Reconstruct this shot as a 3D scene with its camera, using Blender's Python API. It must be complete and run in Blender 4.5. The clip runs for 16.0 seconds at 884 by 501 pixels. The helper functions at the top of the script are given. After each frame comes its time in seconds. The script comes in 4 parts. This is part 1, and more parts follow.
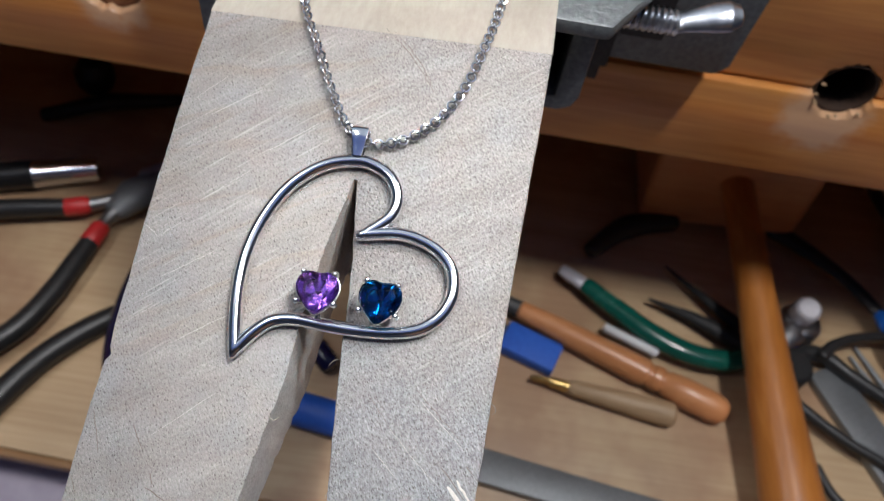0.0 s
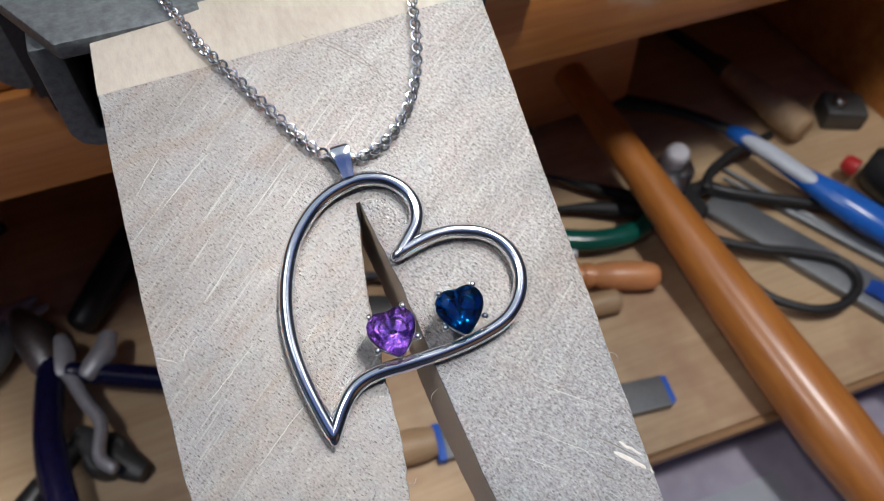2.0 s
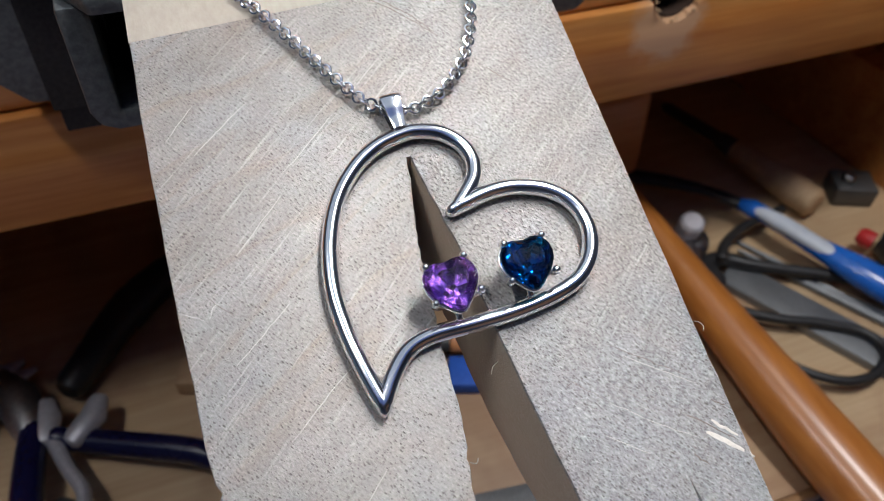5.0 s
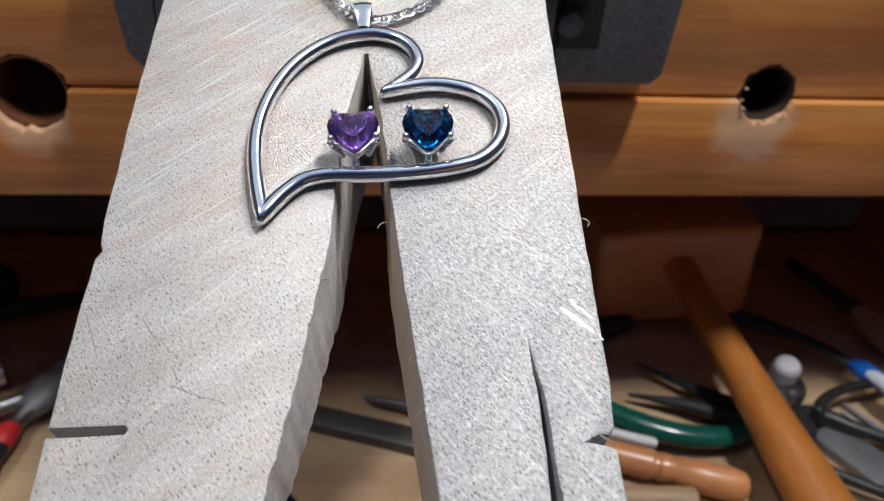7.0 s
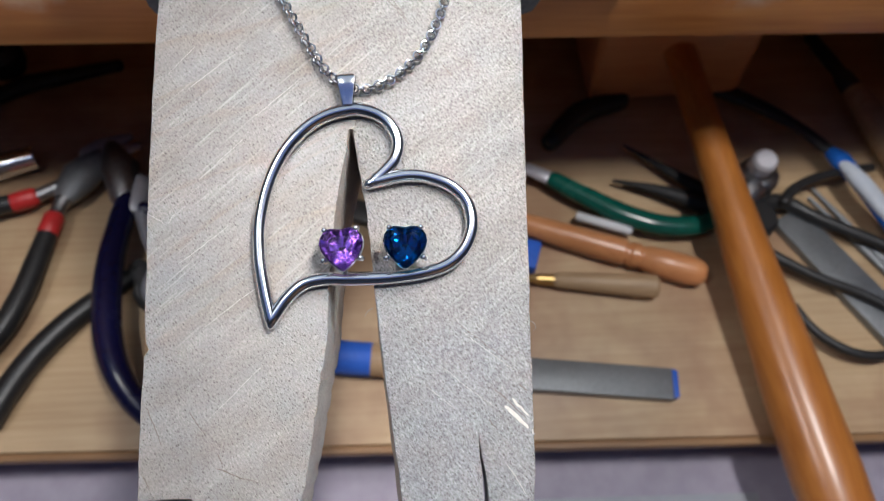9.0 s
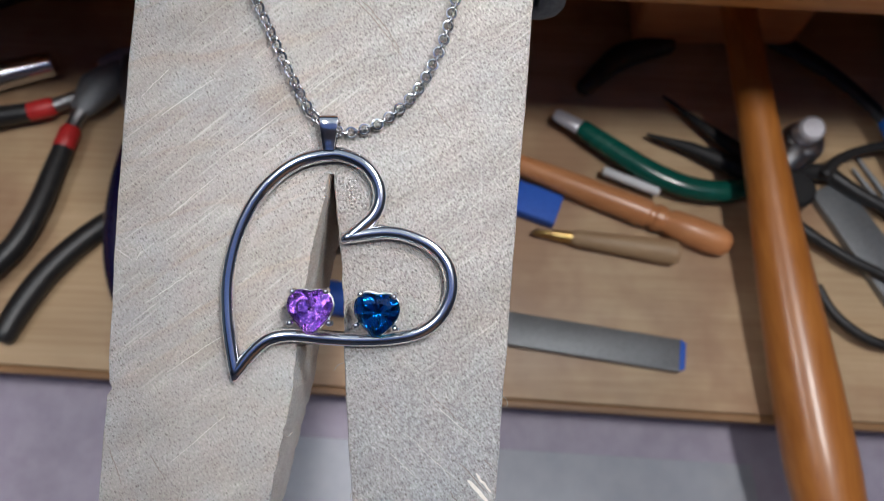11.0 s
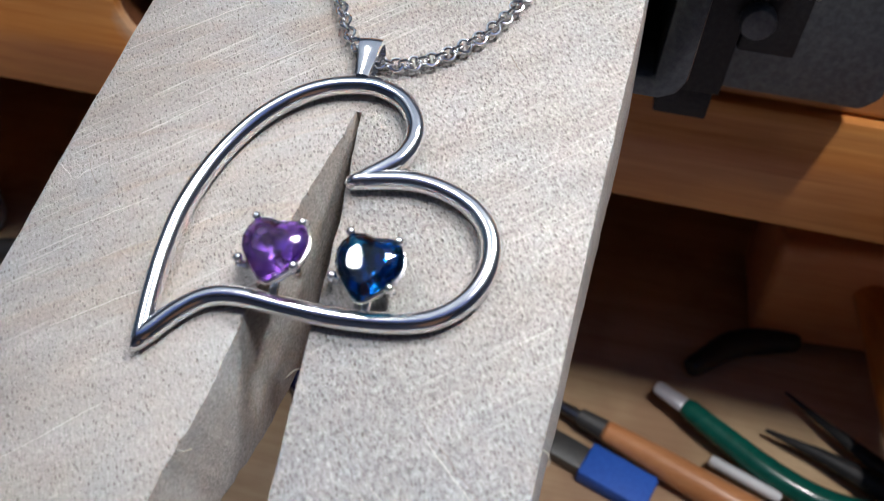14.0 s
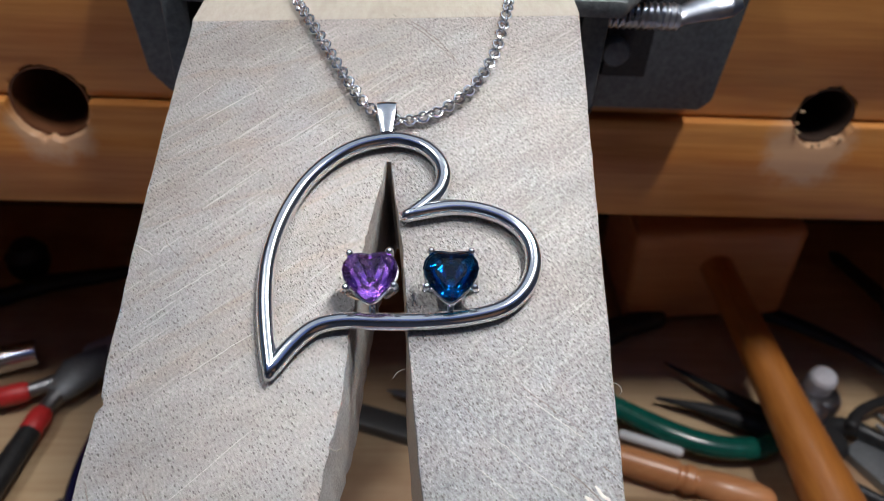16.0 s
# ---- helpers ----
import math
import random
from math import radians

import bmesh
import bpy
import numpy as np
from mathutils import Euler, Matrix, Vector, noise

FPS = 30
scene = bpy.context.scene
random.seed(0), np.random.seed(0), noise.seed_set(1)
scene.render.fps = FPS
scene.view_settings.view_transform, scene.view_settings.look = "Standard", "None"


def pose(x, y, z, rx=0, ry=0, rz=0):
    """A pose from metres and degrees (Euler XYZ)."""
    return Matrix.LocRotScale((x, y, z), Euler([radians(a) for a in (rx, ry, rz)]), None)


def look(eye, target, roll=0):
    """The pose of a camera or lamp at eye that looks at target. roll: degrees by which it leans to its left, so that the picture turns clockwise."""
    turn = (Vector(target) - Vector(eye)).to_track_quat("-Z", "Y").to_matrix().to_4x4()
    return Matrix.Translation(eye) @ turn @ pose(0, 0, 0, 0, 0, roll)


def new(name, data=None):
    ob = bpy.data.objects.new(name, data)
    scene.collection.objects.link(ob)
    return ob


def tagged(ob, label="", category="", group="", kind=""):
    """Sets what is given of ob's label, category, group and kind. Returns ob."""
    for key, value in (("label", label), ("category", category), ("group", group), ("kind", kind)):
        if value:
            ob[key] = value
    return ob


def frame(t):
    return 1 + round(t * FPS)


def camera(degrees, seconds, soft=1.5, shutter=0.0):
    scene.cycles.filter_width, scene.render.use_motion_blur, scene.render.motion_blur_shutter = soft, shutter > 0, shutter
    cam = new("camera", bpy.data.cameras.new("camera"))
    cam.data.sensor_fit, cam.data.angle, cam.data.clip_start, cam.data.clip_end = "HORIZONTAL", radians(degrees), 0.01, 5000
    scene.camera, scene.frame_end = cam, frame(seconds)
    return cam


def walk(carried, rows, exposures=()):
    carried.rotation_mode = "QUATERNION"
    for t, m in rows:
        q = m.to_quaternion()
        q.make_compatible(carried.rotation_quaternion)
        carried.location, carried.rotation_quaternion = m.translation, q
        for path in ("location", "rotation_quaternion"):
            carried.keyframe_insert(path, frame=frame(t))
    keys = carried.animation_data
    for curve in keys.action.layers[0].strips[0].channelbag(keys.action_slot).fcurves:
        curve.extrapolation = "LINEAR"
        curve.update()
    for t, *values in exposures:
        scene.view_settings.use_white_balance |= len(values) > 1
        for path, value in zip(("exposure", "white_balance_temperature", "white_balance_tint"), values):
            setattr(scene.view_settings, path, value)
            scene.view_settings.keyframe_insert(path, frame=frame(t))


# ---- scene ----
cam = camera(60.23, 16.0, soft=0.8)
cam.data.dof.use_dof = True
cam.data.dof.focus_distance = 0.093
cam.data.dof.aperture_fstop = 39.0
# seconds, x, y, z in metres, turn about x, y, z in degrees
ROWS = [
    (0.0, 0.01391, -0.07380, 1.08967, 34.90, -5.75, 7.47),
    (0.5, 0.00992, -0.07302, 1.09138, 35.01, -4.63, -0.10),
    (1.0, 0.00035, -0.06910, 1.08662, 35.13, -2.74, -8.37),
    (1.5, -0.00587, -0.06786, 1.08384, 34.67, -1.64, -14.67),
    (2.0, -0.01449, -0.06333, 1.08054, 35.10, -1.25, -21.41),
    (2.5, -0.02091, -0.06227, 1.07787, 34.69, -0.89, -25.47),
    (3.0, -0.02369, -0.06063, 1.07792, 35.24, 0.37, -29.47),
    (3.5, -0.02968, -0.05584, 1.07607, 35.22, 0.61, -34.49),
    (3.7, -0.03003, -0.05418, 1.07434, 35.15, 0.67, -35.73),
    (5.8, -0.01055, -0.08965, 1.05160, 49.68, -4.68, -11.49),
    (6.0, -0.00540, -0.09581, 1.04973, 50.85, -3.77, -9.82),
    (6.5, 0.00039, -0.10232, 1.04192, 55.84, -3.18, -6.92),
    (7.0, -0.00102, -0.10262, 1.03785, 55.50, -3.22, -5.29),
    (7.5, 0.00274, -0.09684, 1.05236, 48.36, -3.14, -4.62),
    (8.0, 0.00208, -0.09048, 1.06555, 41.23, -2.43, -4.56),
    (8.5, 0.00217, -0.08241, 1.08099, 34.92, -2.61, -4.63),
    (9.0, 0.00342, -0.07188, 1.09165, 29.09, -3.17, -4.19),
    (9.5, 0.00450, -0.06121, 1.09732, 24.75, -3.28, -4.38),
    (10.0, 0.00478, -0.04802, 1.10151, 20.94, -3.61, -3.79),
    (10.2, 0.00504, -0.04579, 1.10224, 19.37, -3.53, -3.54),
    (12.3, 0.02321, -0.04934, 1.07991, 26.78, -3.50, 17.85),
    (12.5, 0.02297, -0.05345, 1.07770, 28.93, -4.04, 20.29),
    (13.0, 0.02884, -0.05910, 1.06641, 37.08, -5.13, 22.02),
    (13.5, 0.02988, -0.06454, 1.05679, 42.90, -5.05, 21.08),
    (14.0, 0.02260, -0.06315, 1.04535, 45.76, -2.66, 14.06),
    (14.5, 0.01003, -0.05940, 1.03600, 46.90, -3.25, 2.36),
    (15.0, 0.00058, -0.06522, 1.03714, 49.06, -2.36, -0.25),
    (15.5, 0.00080, -0.07550, 1.04748, 49.90, -3.25, -1.30),
    (16.0, 0.00072, -0.08201, 1.05392, 50.19, -3.26, -2.16),
]
walk(cam, [(t, pose(*place)) for t, *place in ROWS], [(0.0, 0.0), (4.0, 0.0), (5.8, -0.12), (6.0, -0.1), (6.5, 0.2), (7.0, 0.33), (8.0, 0.2), (9.0, 0.1), (10.0, 0.0), (12.5, -0.14), (13.0, -0.08), (13.5, 0.15), (14.0, 0.15), (14.5, 0.06), (15.0, -0.14), (15.5, -0.1), (16.0, -0.08)])

# ---------------------------------------------------------------- light
world = bpy.data.worlds.new("world")
scene.world = world
world.use_nodes = True
wn = world.node_tree
sky = wn.nodes.new("ShaderNodeTexSky")
sky.sky_type = "NISHITA"
sky.sun_disc = False
sky.sun_elevation = radians(35)
sky.sun_rotation = radians(160)
wn.links.new(sky.outputs[0], wn.nodes["Background"].inputs[0])
wn.nodes["Background"].inputs[1].default_value = 0.025

# the unseen bench lamp, strong and high to the right of the pin, plus two added fills: a weak one to the left and a
# narrow beam on the work
for eye, aim, power, spread in (((-0.19, -0.03, 1.42), (-0.07, -0.014, 1.0), 0.72, 180), ((0.175, -0.045, 1.58), (0.02, -0.01, 0.95), 2.75, 180), ((0.105, 0.062, 1.26), (0.0, -0.012, 1.0), 0.040, 34)):
    head = bpy.data.lights.new("bench_key_fill_light", "AREA")
    head.shape = "RECTANGLE"
    head.size, head.size_y = (0.11, 0.03) if spread == 180 else (0.05, 0.03)
    head.spread = radians(spread)
    head.energy = power
    head.color = (1.0, 0.985, 0.975)
    new("bench_key_fill_light", head).matrix_world = look(eye, aim)

# an added flat light at the ceiling, for cool fill and the wire's reflections
overhead_fill = bpy.data.lights.new("overhead_fill_light", "AREA")
overhead_fill.shape = "RECTANGLE"
overhead_fill.size, overhead_fill.size_y = 2.4, 1.36
overhead_fill.energy = 4.4
overhead_fill.color = (0.60, 0.77, 1.0)
new("overhead_fill_light", overhead_fill).matrix_world = pose(-0.1, 0.32, 2.38)

# a second, dim blue added light further forward, to tint the wire's reflections
blue_fill = bpy.data.lights.new("overhead_fill_light", "AREA")
blue_fill.shape = "RECTANGLE"
blue_fill.size, blue_fill.size_y = 2.2, 0.62
blue_fill.energy = 1.1
blue_fill.color = (0.13, 0.32, 1.0)
new("overhead_fill_light", blue_fill).matrix_world = pose(-0.1, -0.62, 2.38)

# an added warm fill from the room's front that lifts the dark under the bench
under_bench_fill = bpy.data.lights.new("under_bench_fill_light", "AREA")
under_bench_fill.shape = "DISK"
under_bench_fill.size = 0.9
under_bench_fill.energy = 0.20
under_bench_fill.color = (1.0, 0.50, 0.20)
new("under_bench_fill_light", under_bench_fill).matrix_world = look((0.55, -1.50, 1.42), (-0.15, 0.2, 0.9))

scene.view_settings.exposure = 0.0

# ---------------------------------------------------------------- helpers
MM = 0.001
BASES = {}


def thing(name, base, label, category, group="", kind="", matrix=None):
    """An Empty at base (millimetres from the pin's slot end), to which the parts are hung."""
    ob = new(name)
    ob.empty_display_size = 0.01
    if matrix is None:
        ob.location = Vector((base[0], base[1], base[2] + 1000.0)) * MM
        BASES[ob.name] = Vector(base)
    else:
        ob.matrix_world = matrix
        BASES[ob.name] = Vector((0, 0, 0))
    return tagged(ob, label, category, group, kind)


def root_of(ob):
    while ob.parent:
        ob = ob.parent
    return ob


def part(name, bm, material, parent, label="", smooth=True, angle=35):
    """One mesh object made of bm (millimetres, in the workbench's axes before the thing's base is taken off)."""
    base = BASES[root_of(parent).name] if parent else Vector((0, 0, -1000.0))
    for v in bm.verts:
        v.co = (v.co - base) * MM
    bmesh.ops.recalc_face_normals(bm, faces=bm.faces[:])
    me = bpy.data.meshes.new(name)
    bm.to_mesh(me)
    bm.free()
    if smooth:
        me.shade_smooth()
        me.set_sharp_from_angle(angle=radians(angle))
    me.materials.append(material)
    ob = new(name, me)
    ob.parent = parent
    if label:
        ob["label"] = label
    return ob


def setting(name, bm, material, label, category):
    return tagged(part(name, bm, material, None), label, category, kind="structure")


def box(x0, x1, y0, y1, z0, z1, bevel=0.0, seg=2, bm=None):
    bm = bm or bmesh.new()
    vs = bmesh.ops.create_cube(bm, size=1.0)["verts"]
    for v in vs:
        v.co = Vector((x0 + (v.co.x + 0.5) * (x1 - x0), y0 + (v.co.y + 0.5) * (y1 - y0), z0 + (v.co.z + 0.5) * (z1 - z0)))
    if bevel:
        es = list({e for v in vs for e in v.link_edges})
        bmesh.ops.bevel(bm, geom=es, offset=bevel, segments=seg, affect="EDGES", profile=0.5)
    return bm


def prism(poly, place, d0, d1, bevel=0.0, bm=None):
    """Extrude the polygon (u, w) from depth d0 to d1; place(u, w, d) gives the point."""
    bm = bm or bmesh.new()
    a = [bm.verts.new(place(u, w, d0)) for u, w in poly]
    b = [bm.verts.new(place(u, w, d1)) for u, w in poly]
    bm.faces.new(a)
    bm.faces.new(b[::-1])
    n = len(poly)
    for i in range(n):
        bm.faces.new((a[i], b[i], b[(i + 1) % n], a[(i + 1) % n]))
    if bevel:
        bmesh.ops.recalc_face_normals(bm, faces=bm.faces[:])
        bmesh.ops.bevel(bm, geom=[e for e in bm.edges if e.calc_face_angle(0) > 0.6], offset=bevel, segments=2, affect="EDGES", profile=0.5)
    return bm


def spline(pts, n=8, closed=False):
    """Catmull-Rom through the points."""
    p = [Vector(q) for q in pts]
    if closed:
        p = [p[-1]] + p + [p[0], p[1]]
    else:
        p = [p[0] * 2 - p[1]] + p + [p[-1] * 2 - p[-2]]
    out = []
    for i in range(1, len(p) - 2):
        a, b, c, d = p[i - 1:i + 3]
        for k in range(n):
            t = k / n
            out.append(0.5 * ((2 * b) + (c - a) * t + (2 * a - 5 * b + 4 * c - d) * t * t + (3 * b - 3 * c + d - a) * t ** 3))
    if not closed:
        out.append(p[-2].copy())
    return out


def tube(pts, radius, seg=12, up=(0, 0, 1), flat=1.0, dome=True, bm=None):
    """A rod along the points; radius: a number or one a point; flat: thickness along up over its width."""
    bm = bm or bmesh.new()
    p = [Vector(q) for q in pts]
    n = len(p)
    r = [radius] * n if isinstance(radius, (int, float)) else list(radius)
    if len(r) != n:
        r = [float(np.interp(i / (n - 1), np.linspace(0, 1, len(r)), r)) for i in range(n)]
    if dome:
        d0, d1 = (p[0] - p[1]).normalized(), (p[-1] - p[-2]).normalized()
        p = [p[0] + d0 * r[0] * 0.55, p[0] + d0 * r[0] * 0.4] + p + [p[-1] + d1 * r[-1] * 0.4, p[-1] + d1 * r[-1] * 0.55]
        r = [r[0] * 0.45, r[0] * 0.8] + r + [r[-1] * 0.8, r[-1] * 0.45]
        n = len(p)
    up = Vector(up)
    rings = []
    for i in range(n):
        d = (p[min(i + 1, n - 1)] - p[max(i - 1, 0)]).normalized()
        side = d.cross(up)
        side = side.normalized() if side.length > 1e-4 else d.cross(Vector((1, 0, 0))).normalized()
        top = side.cross(d).normalized()
        rings.append([bm.verts.new(p[i] + side * (math.cos(a) * r[i]) + top * (math.sin(a) * r[i] * flat)) for a in (2 * math.pi * k / seg for k in range(seg))])
    for a, b in zip(rings, rings[1:]):
        for k in range(seg):
            bm.faces.new((a[k], a[(k + 1) % seg], b[(k + 1) % seg], b[k]))
    bm.faces.new(rings[0][::-1])
    bm.faces.new(rings[-1])
    return bm


def lathe(p0, p1, prof, seg=24, bm=None):
    """Turn the profile (share of the way from p0 to p1, radius) about that line."""
    bm = bm or bmesh.new()
    p0, p1 = Vector(p0), Vector(p1)
    d = (p1 - p0).normalized()
    side = d.cross(Vector((0, 0, 1))) if abs(d.z) < 0.95 else d.cross(Vector((1, 0, 0)))
    side.normalize()
    top = side.cross(d)
    rings = [[bm.verts.new(p0.lerp(p1, t) + (side * math.cos(a) + top * math.sin(a)) * r) for a in (2 * math.pi * k / seg for k in range(seg))] for t, r in prof]
    for a, b in zip(rings, rings[1:]):
        for k in range(seg):
            bm.faces.new((a[k], a[(k + 1) % seg], b[(k + 1) % seg], b[k]))
    bm.faces.new(rings[0][::-1])
    bm.faces.new(rings[-1])
    return bm


def disc_plate(outline, z0, z1, bevel=0.0, bm=None):
    return prism(outline, lambda u, w, d: Vector((u, w, d)), z0, z1, bevel, bm)


# ---------------------------------------------------------------- materials
class Nodes:
    """A small wrapper that makes a node material."""

    def __init__(self, name):
        self.m = bpy.data.materials.new(name)
        self.m.use_nodes = True
        self.t = self.m.node_tree
        self.b = self.t.nodes["Principled BSDF"]
        self.c = self.t.nodes.new("ShaderNodeTexCoord").outputs["Object"]

    def link(self, a, b):
        self.t.links.new(a, b)

    def at(self, scale, rot=(0, 0, 0), loc=(0, 0, 0)):
        n = self.t.nodes.new("ShaderNodeMapping")
        n.inputs["Scale"].default_value = [s * 1000 for s in scale]
        n.inputs["Rotation"].default_value = [radians(a) for a in rot]
        n.inputs["Location"].default_value = loc
        self.link(self.c, n.inputs[0])
        return n.outputs[0]

    def turned(self, angle, scale):
        """Turned about z first, then stretched."""
        n = self.t.nodes.new("ShaderNodeVectorRotate")
        n.rotation_type = "Z_AXIS"
        n.inputs["Angle"].default_value = radians(angle)
        self.link(self.c, n.inputs[0])
        v = self.t.nodes.new("ShaderNodeVectorMath")
        v.operation = "MULTIPLY"
        v.inputs[1].default_value = [s * 1000 for s in scale]
        self.link(n.outputs[0], v.inputs[0])
        return v.outputs[0]

    def noise(self, vec, scale=1.0, detail=3.0, rough=0.55, dist=0.0):
        n = self.t.nodes.new("ShaderNodeTexNoise")
        n.inputs["Scale"].default_value = scale
        n.inputs["Detail"].default_value = detail
        n.inputs["Roughness"].default_value = rough
        n.inputs["Distortion"].default_value = dist
        self.link(vec, n.inputs["Vector"])
        return n.outputs["Fac"]

    def ramp(self, fac, stops):
        n = self.t.nodes.new("ShaderNodeValToRGB")
        el = n.color_ramp.elements
        while len(el) < len(stops):
            el.new(0.5)
        for e, (p, c) in zip(el, stops):
            e.position = p
            e.color = (c, c, c, 1) if isinstance(c, (int, float)) else (*c, 1)
        self.link(fac, n.inputs[0])
        return n.outputs[0]

    def mix(self, fac, a, b, mode="MIX"):
        n = self.t.nodes.new("ShaderNodeMix")
        n.data_type = "RGBA"
        n.blend_type = mode
        for sock, val in ((n.inputs[0], fac), (n.inputs[6], a), (n.inputs[7], b)):
            if isinstance(val, bpy.types.NodeSocket):
                self.link(val, sock)
            elif isinstance(val, (int, float)):
                sock.default_value = val if sock.type == "VALUE" else (val, val, val, 1)
            else:
                sock.default_value = (*val, 1)
        return n.outputs[2]

    def math(self, op, a, b=0.0, clamp=False):
        n = self.t.nodes.new("ShaderNodeMath")
        n.operation = op
        n.use_clamp = clamp
        for sock, val in zip(n.inputs, (a, b)):
            if isinstance(val, bpy.types.NodeSocket):
                self.link(val, sock)
            else:
                sock.default_value = val
        return n.outputs[0]

    def near(self, place, r0, r1):
        """1 within r0 mm of a place in the thing's own axes, 0 past r1."""
        n = self.t.nodes.new("ShaderNodeVectorMath")
        n.operation = "DISTANCE"
        n.inputs[1].default_value = [q * MM for q in place]
        self.link(self.c, n.inputs[0])
        k = self.t.nodes.new("ShaderNodeMapRange")
        k.inputs["From Min"].default_value = r0 * MM
        k.inputs["From Max"].default_value = r1 * MM
        k.inputs["To Min"].default_value = 1
        k.inputs["To Max"].default_value = 0
        self.link(n.outputs["Value"], k.inputs[0])
        return k.outputs[0]

    def done(self, color, rough, height=None, bump=0.2, dist=0.0003, metal=0.0, **more):
        for sock, val in (("Base Color", color), ("Roughness", rough), ("Metallic", metal)):
            if isinstance(val, bpy.types.NodeSocket):
                self.link(val, self.b.inputs[sock])
            else:
                self.b.inputs[sock].default_value = (*val, 1) if sock == "Base Color" else val
        for key, val in more.items():
            self.b.inputs[key.replace("_", " ")].default_value = val
        if height is not None:
            n = self.t.nodes.new("ShaderNodeBump")
            n.inputs["Strength"].default_value = bump
            n.inputs["Distance"].default_value = dist
            self.link(height, n.inputs["Height"])
            self.link(n.outputs[0], self.b.inputs["Normal"])
        return self.m


def plain(name, c1, c2, size=1.5, rough=(0.4, 0.6), bump=0.15, metal=0.0, big=25.0, stretch=(1, 1, 1), **more):
    """A surface of two close colours, with grain of about size mm and blotches of about big mm."""
    k = Nodes(name)
    fine = k.noise(k.at([s / size for s in stretch]), 1.0, 4)
    blot = k.noise(k.at((1 / big,) * 3), 1.0, 3)
    col = k.mix(k.ramp(fine, [(0.35, 0.0), (0.68, 1.0)]), c1, c2)
    col = k.mix(0.5, col, k.ramp(blot, [(0.3, 0.7), (0.7, 1.15)]), "MULTIPLY")
    col2 = k.mix(0.5, col, col)
    return k.done(col2, k.ramp(blot, [(0.3, rough[0]), (0.7, rough[1])]), fine, bump, 0.0004, metal, **more)


def wood(name, dark, light, axis=0, grain=1.2, rings=7.0, rough=(0.4, 0.6), bump=0.2, coat=0.0):
    """Planed wood with its grain along the axis."""
    k = Nodes(name)
    st = [1.0, 1.0, 1.0]
    st[axis] = 0.045
    fibre = k.noise(k.at([s / grain for s in st]), 1.0, 4, 0.6)
    st[axis] = 0.10
    ring = k.noise(k.at([s / rings for s in st]), 1.0, 2, 0.5, 0.6)
    blot = k.noise(k.at((0.02,) * 3), 1.0, 2)
    f = k.math("ADD", k.math("MULTIPLY", fibre, 0.5), k.math("MULTIPLY", ring, 0.5))
    col = k.mix(k.ramp(f, [(0.36, 0.0), (0.64, 1.0)]), dark, light)
    col = k.mix(0.6, col, k.ramp(blot, [(0.3, 0.72), (0.7, 1.1)]), "MULTIPLY")
    return k, col, fibre, k.ramp(blot, [(0.3, rough[0]), (0.7, rough[1])])


def wood_mat(name, dark, light, bump=0.2, coat=0.0, **kw):
    k, col, h, r = wood(name, dark, light, **kw)
    return k.done(col, r, h, bump, 0.0003, Coat_Weight=coat, Coat_Roughness=0.2)


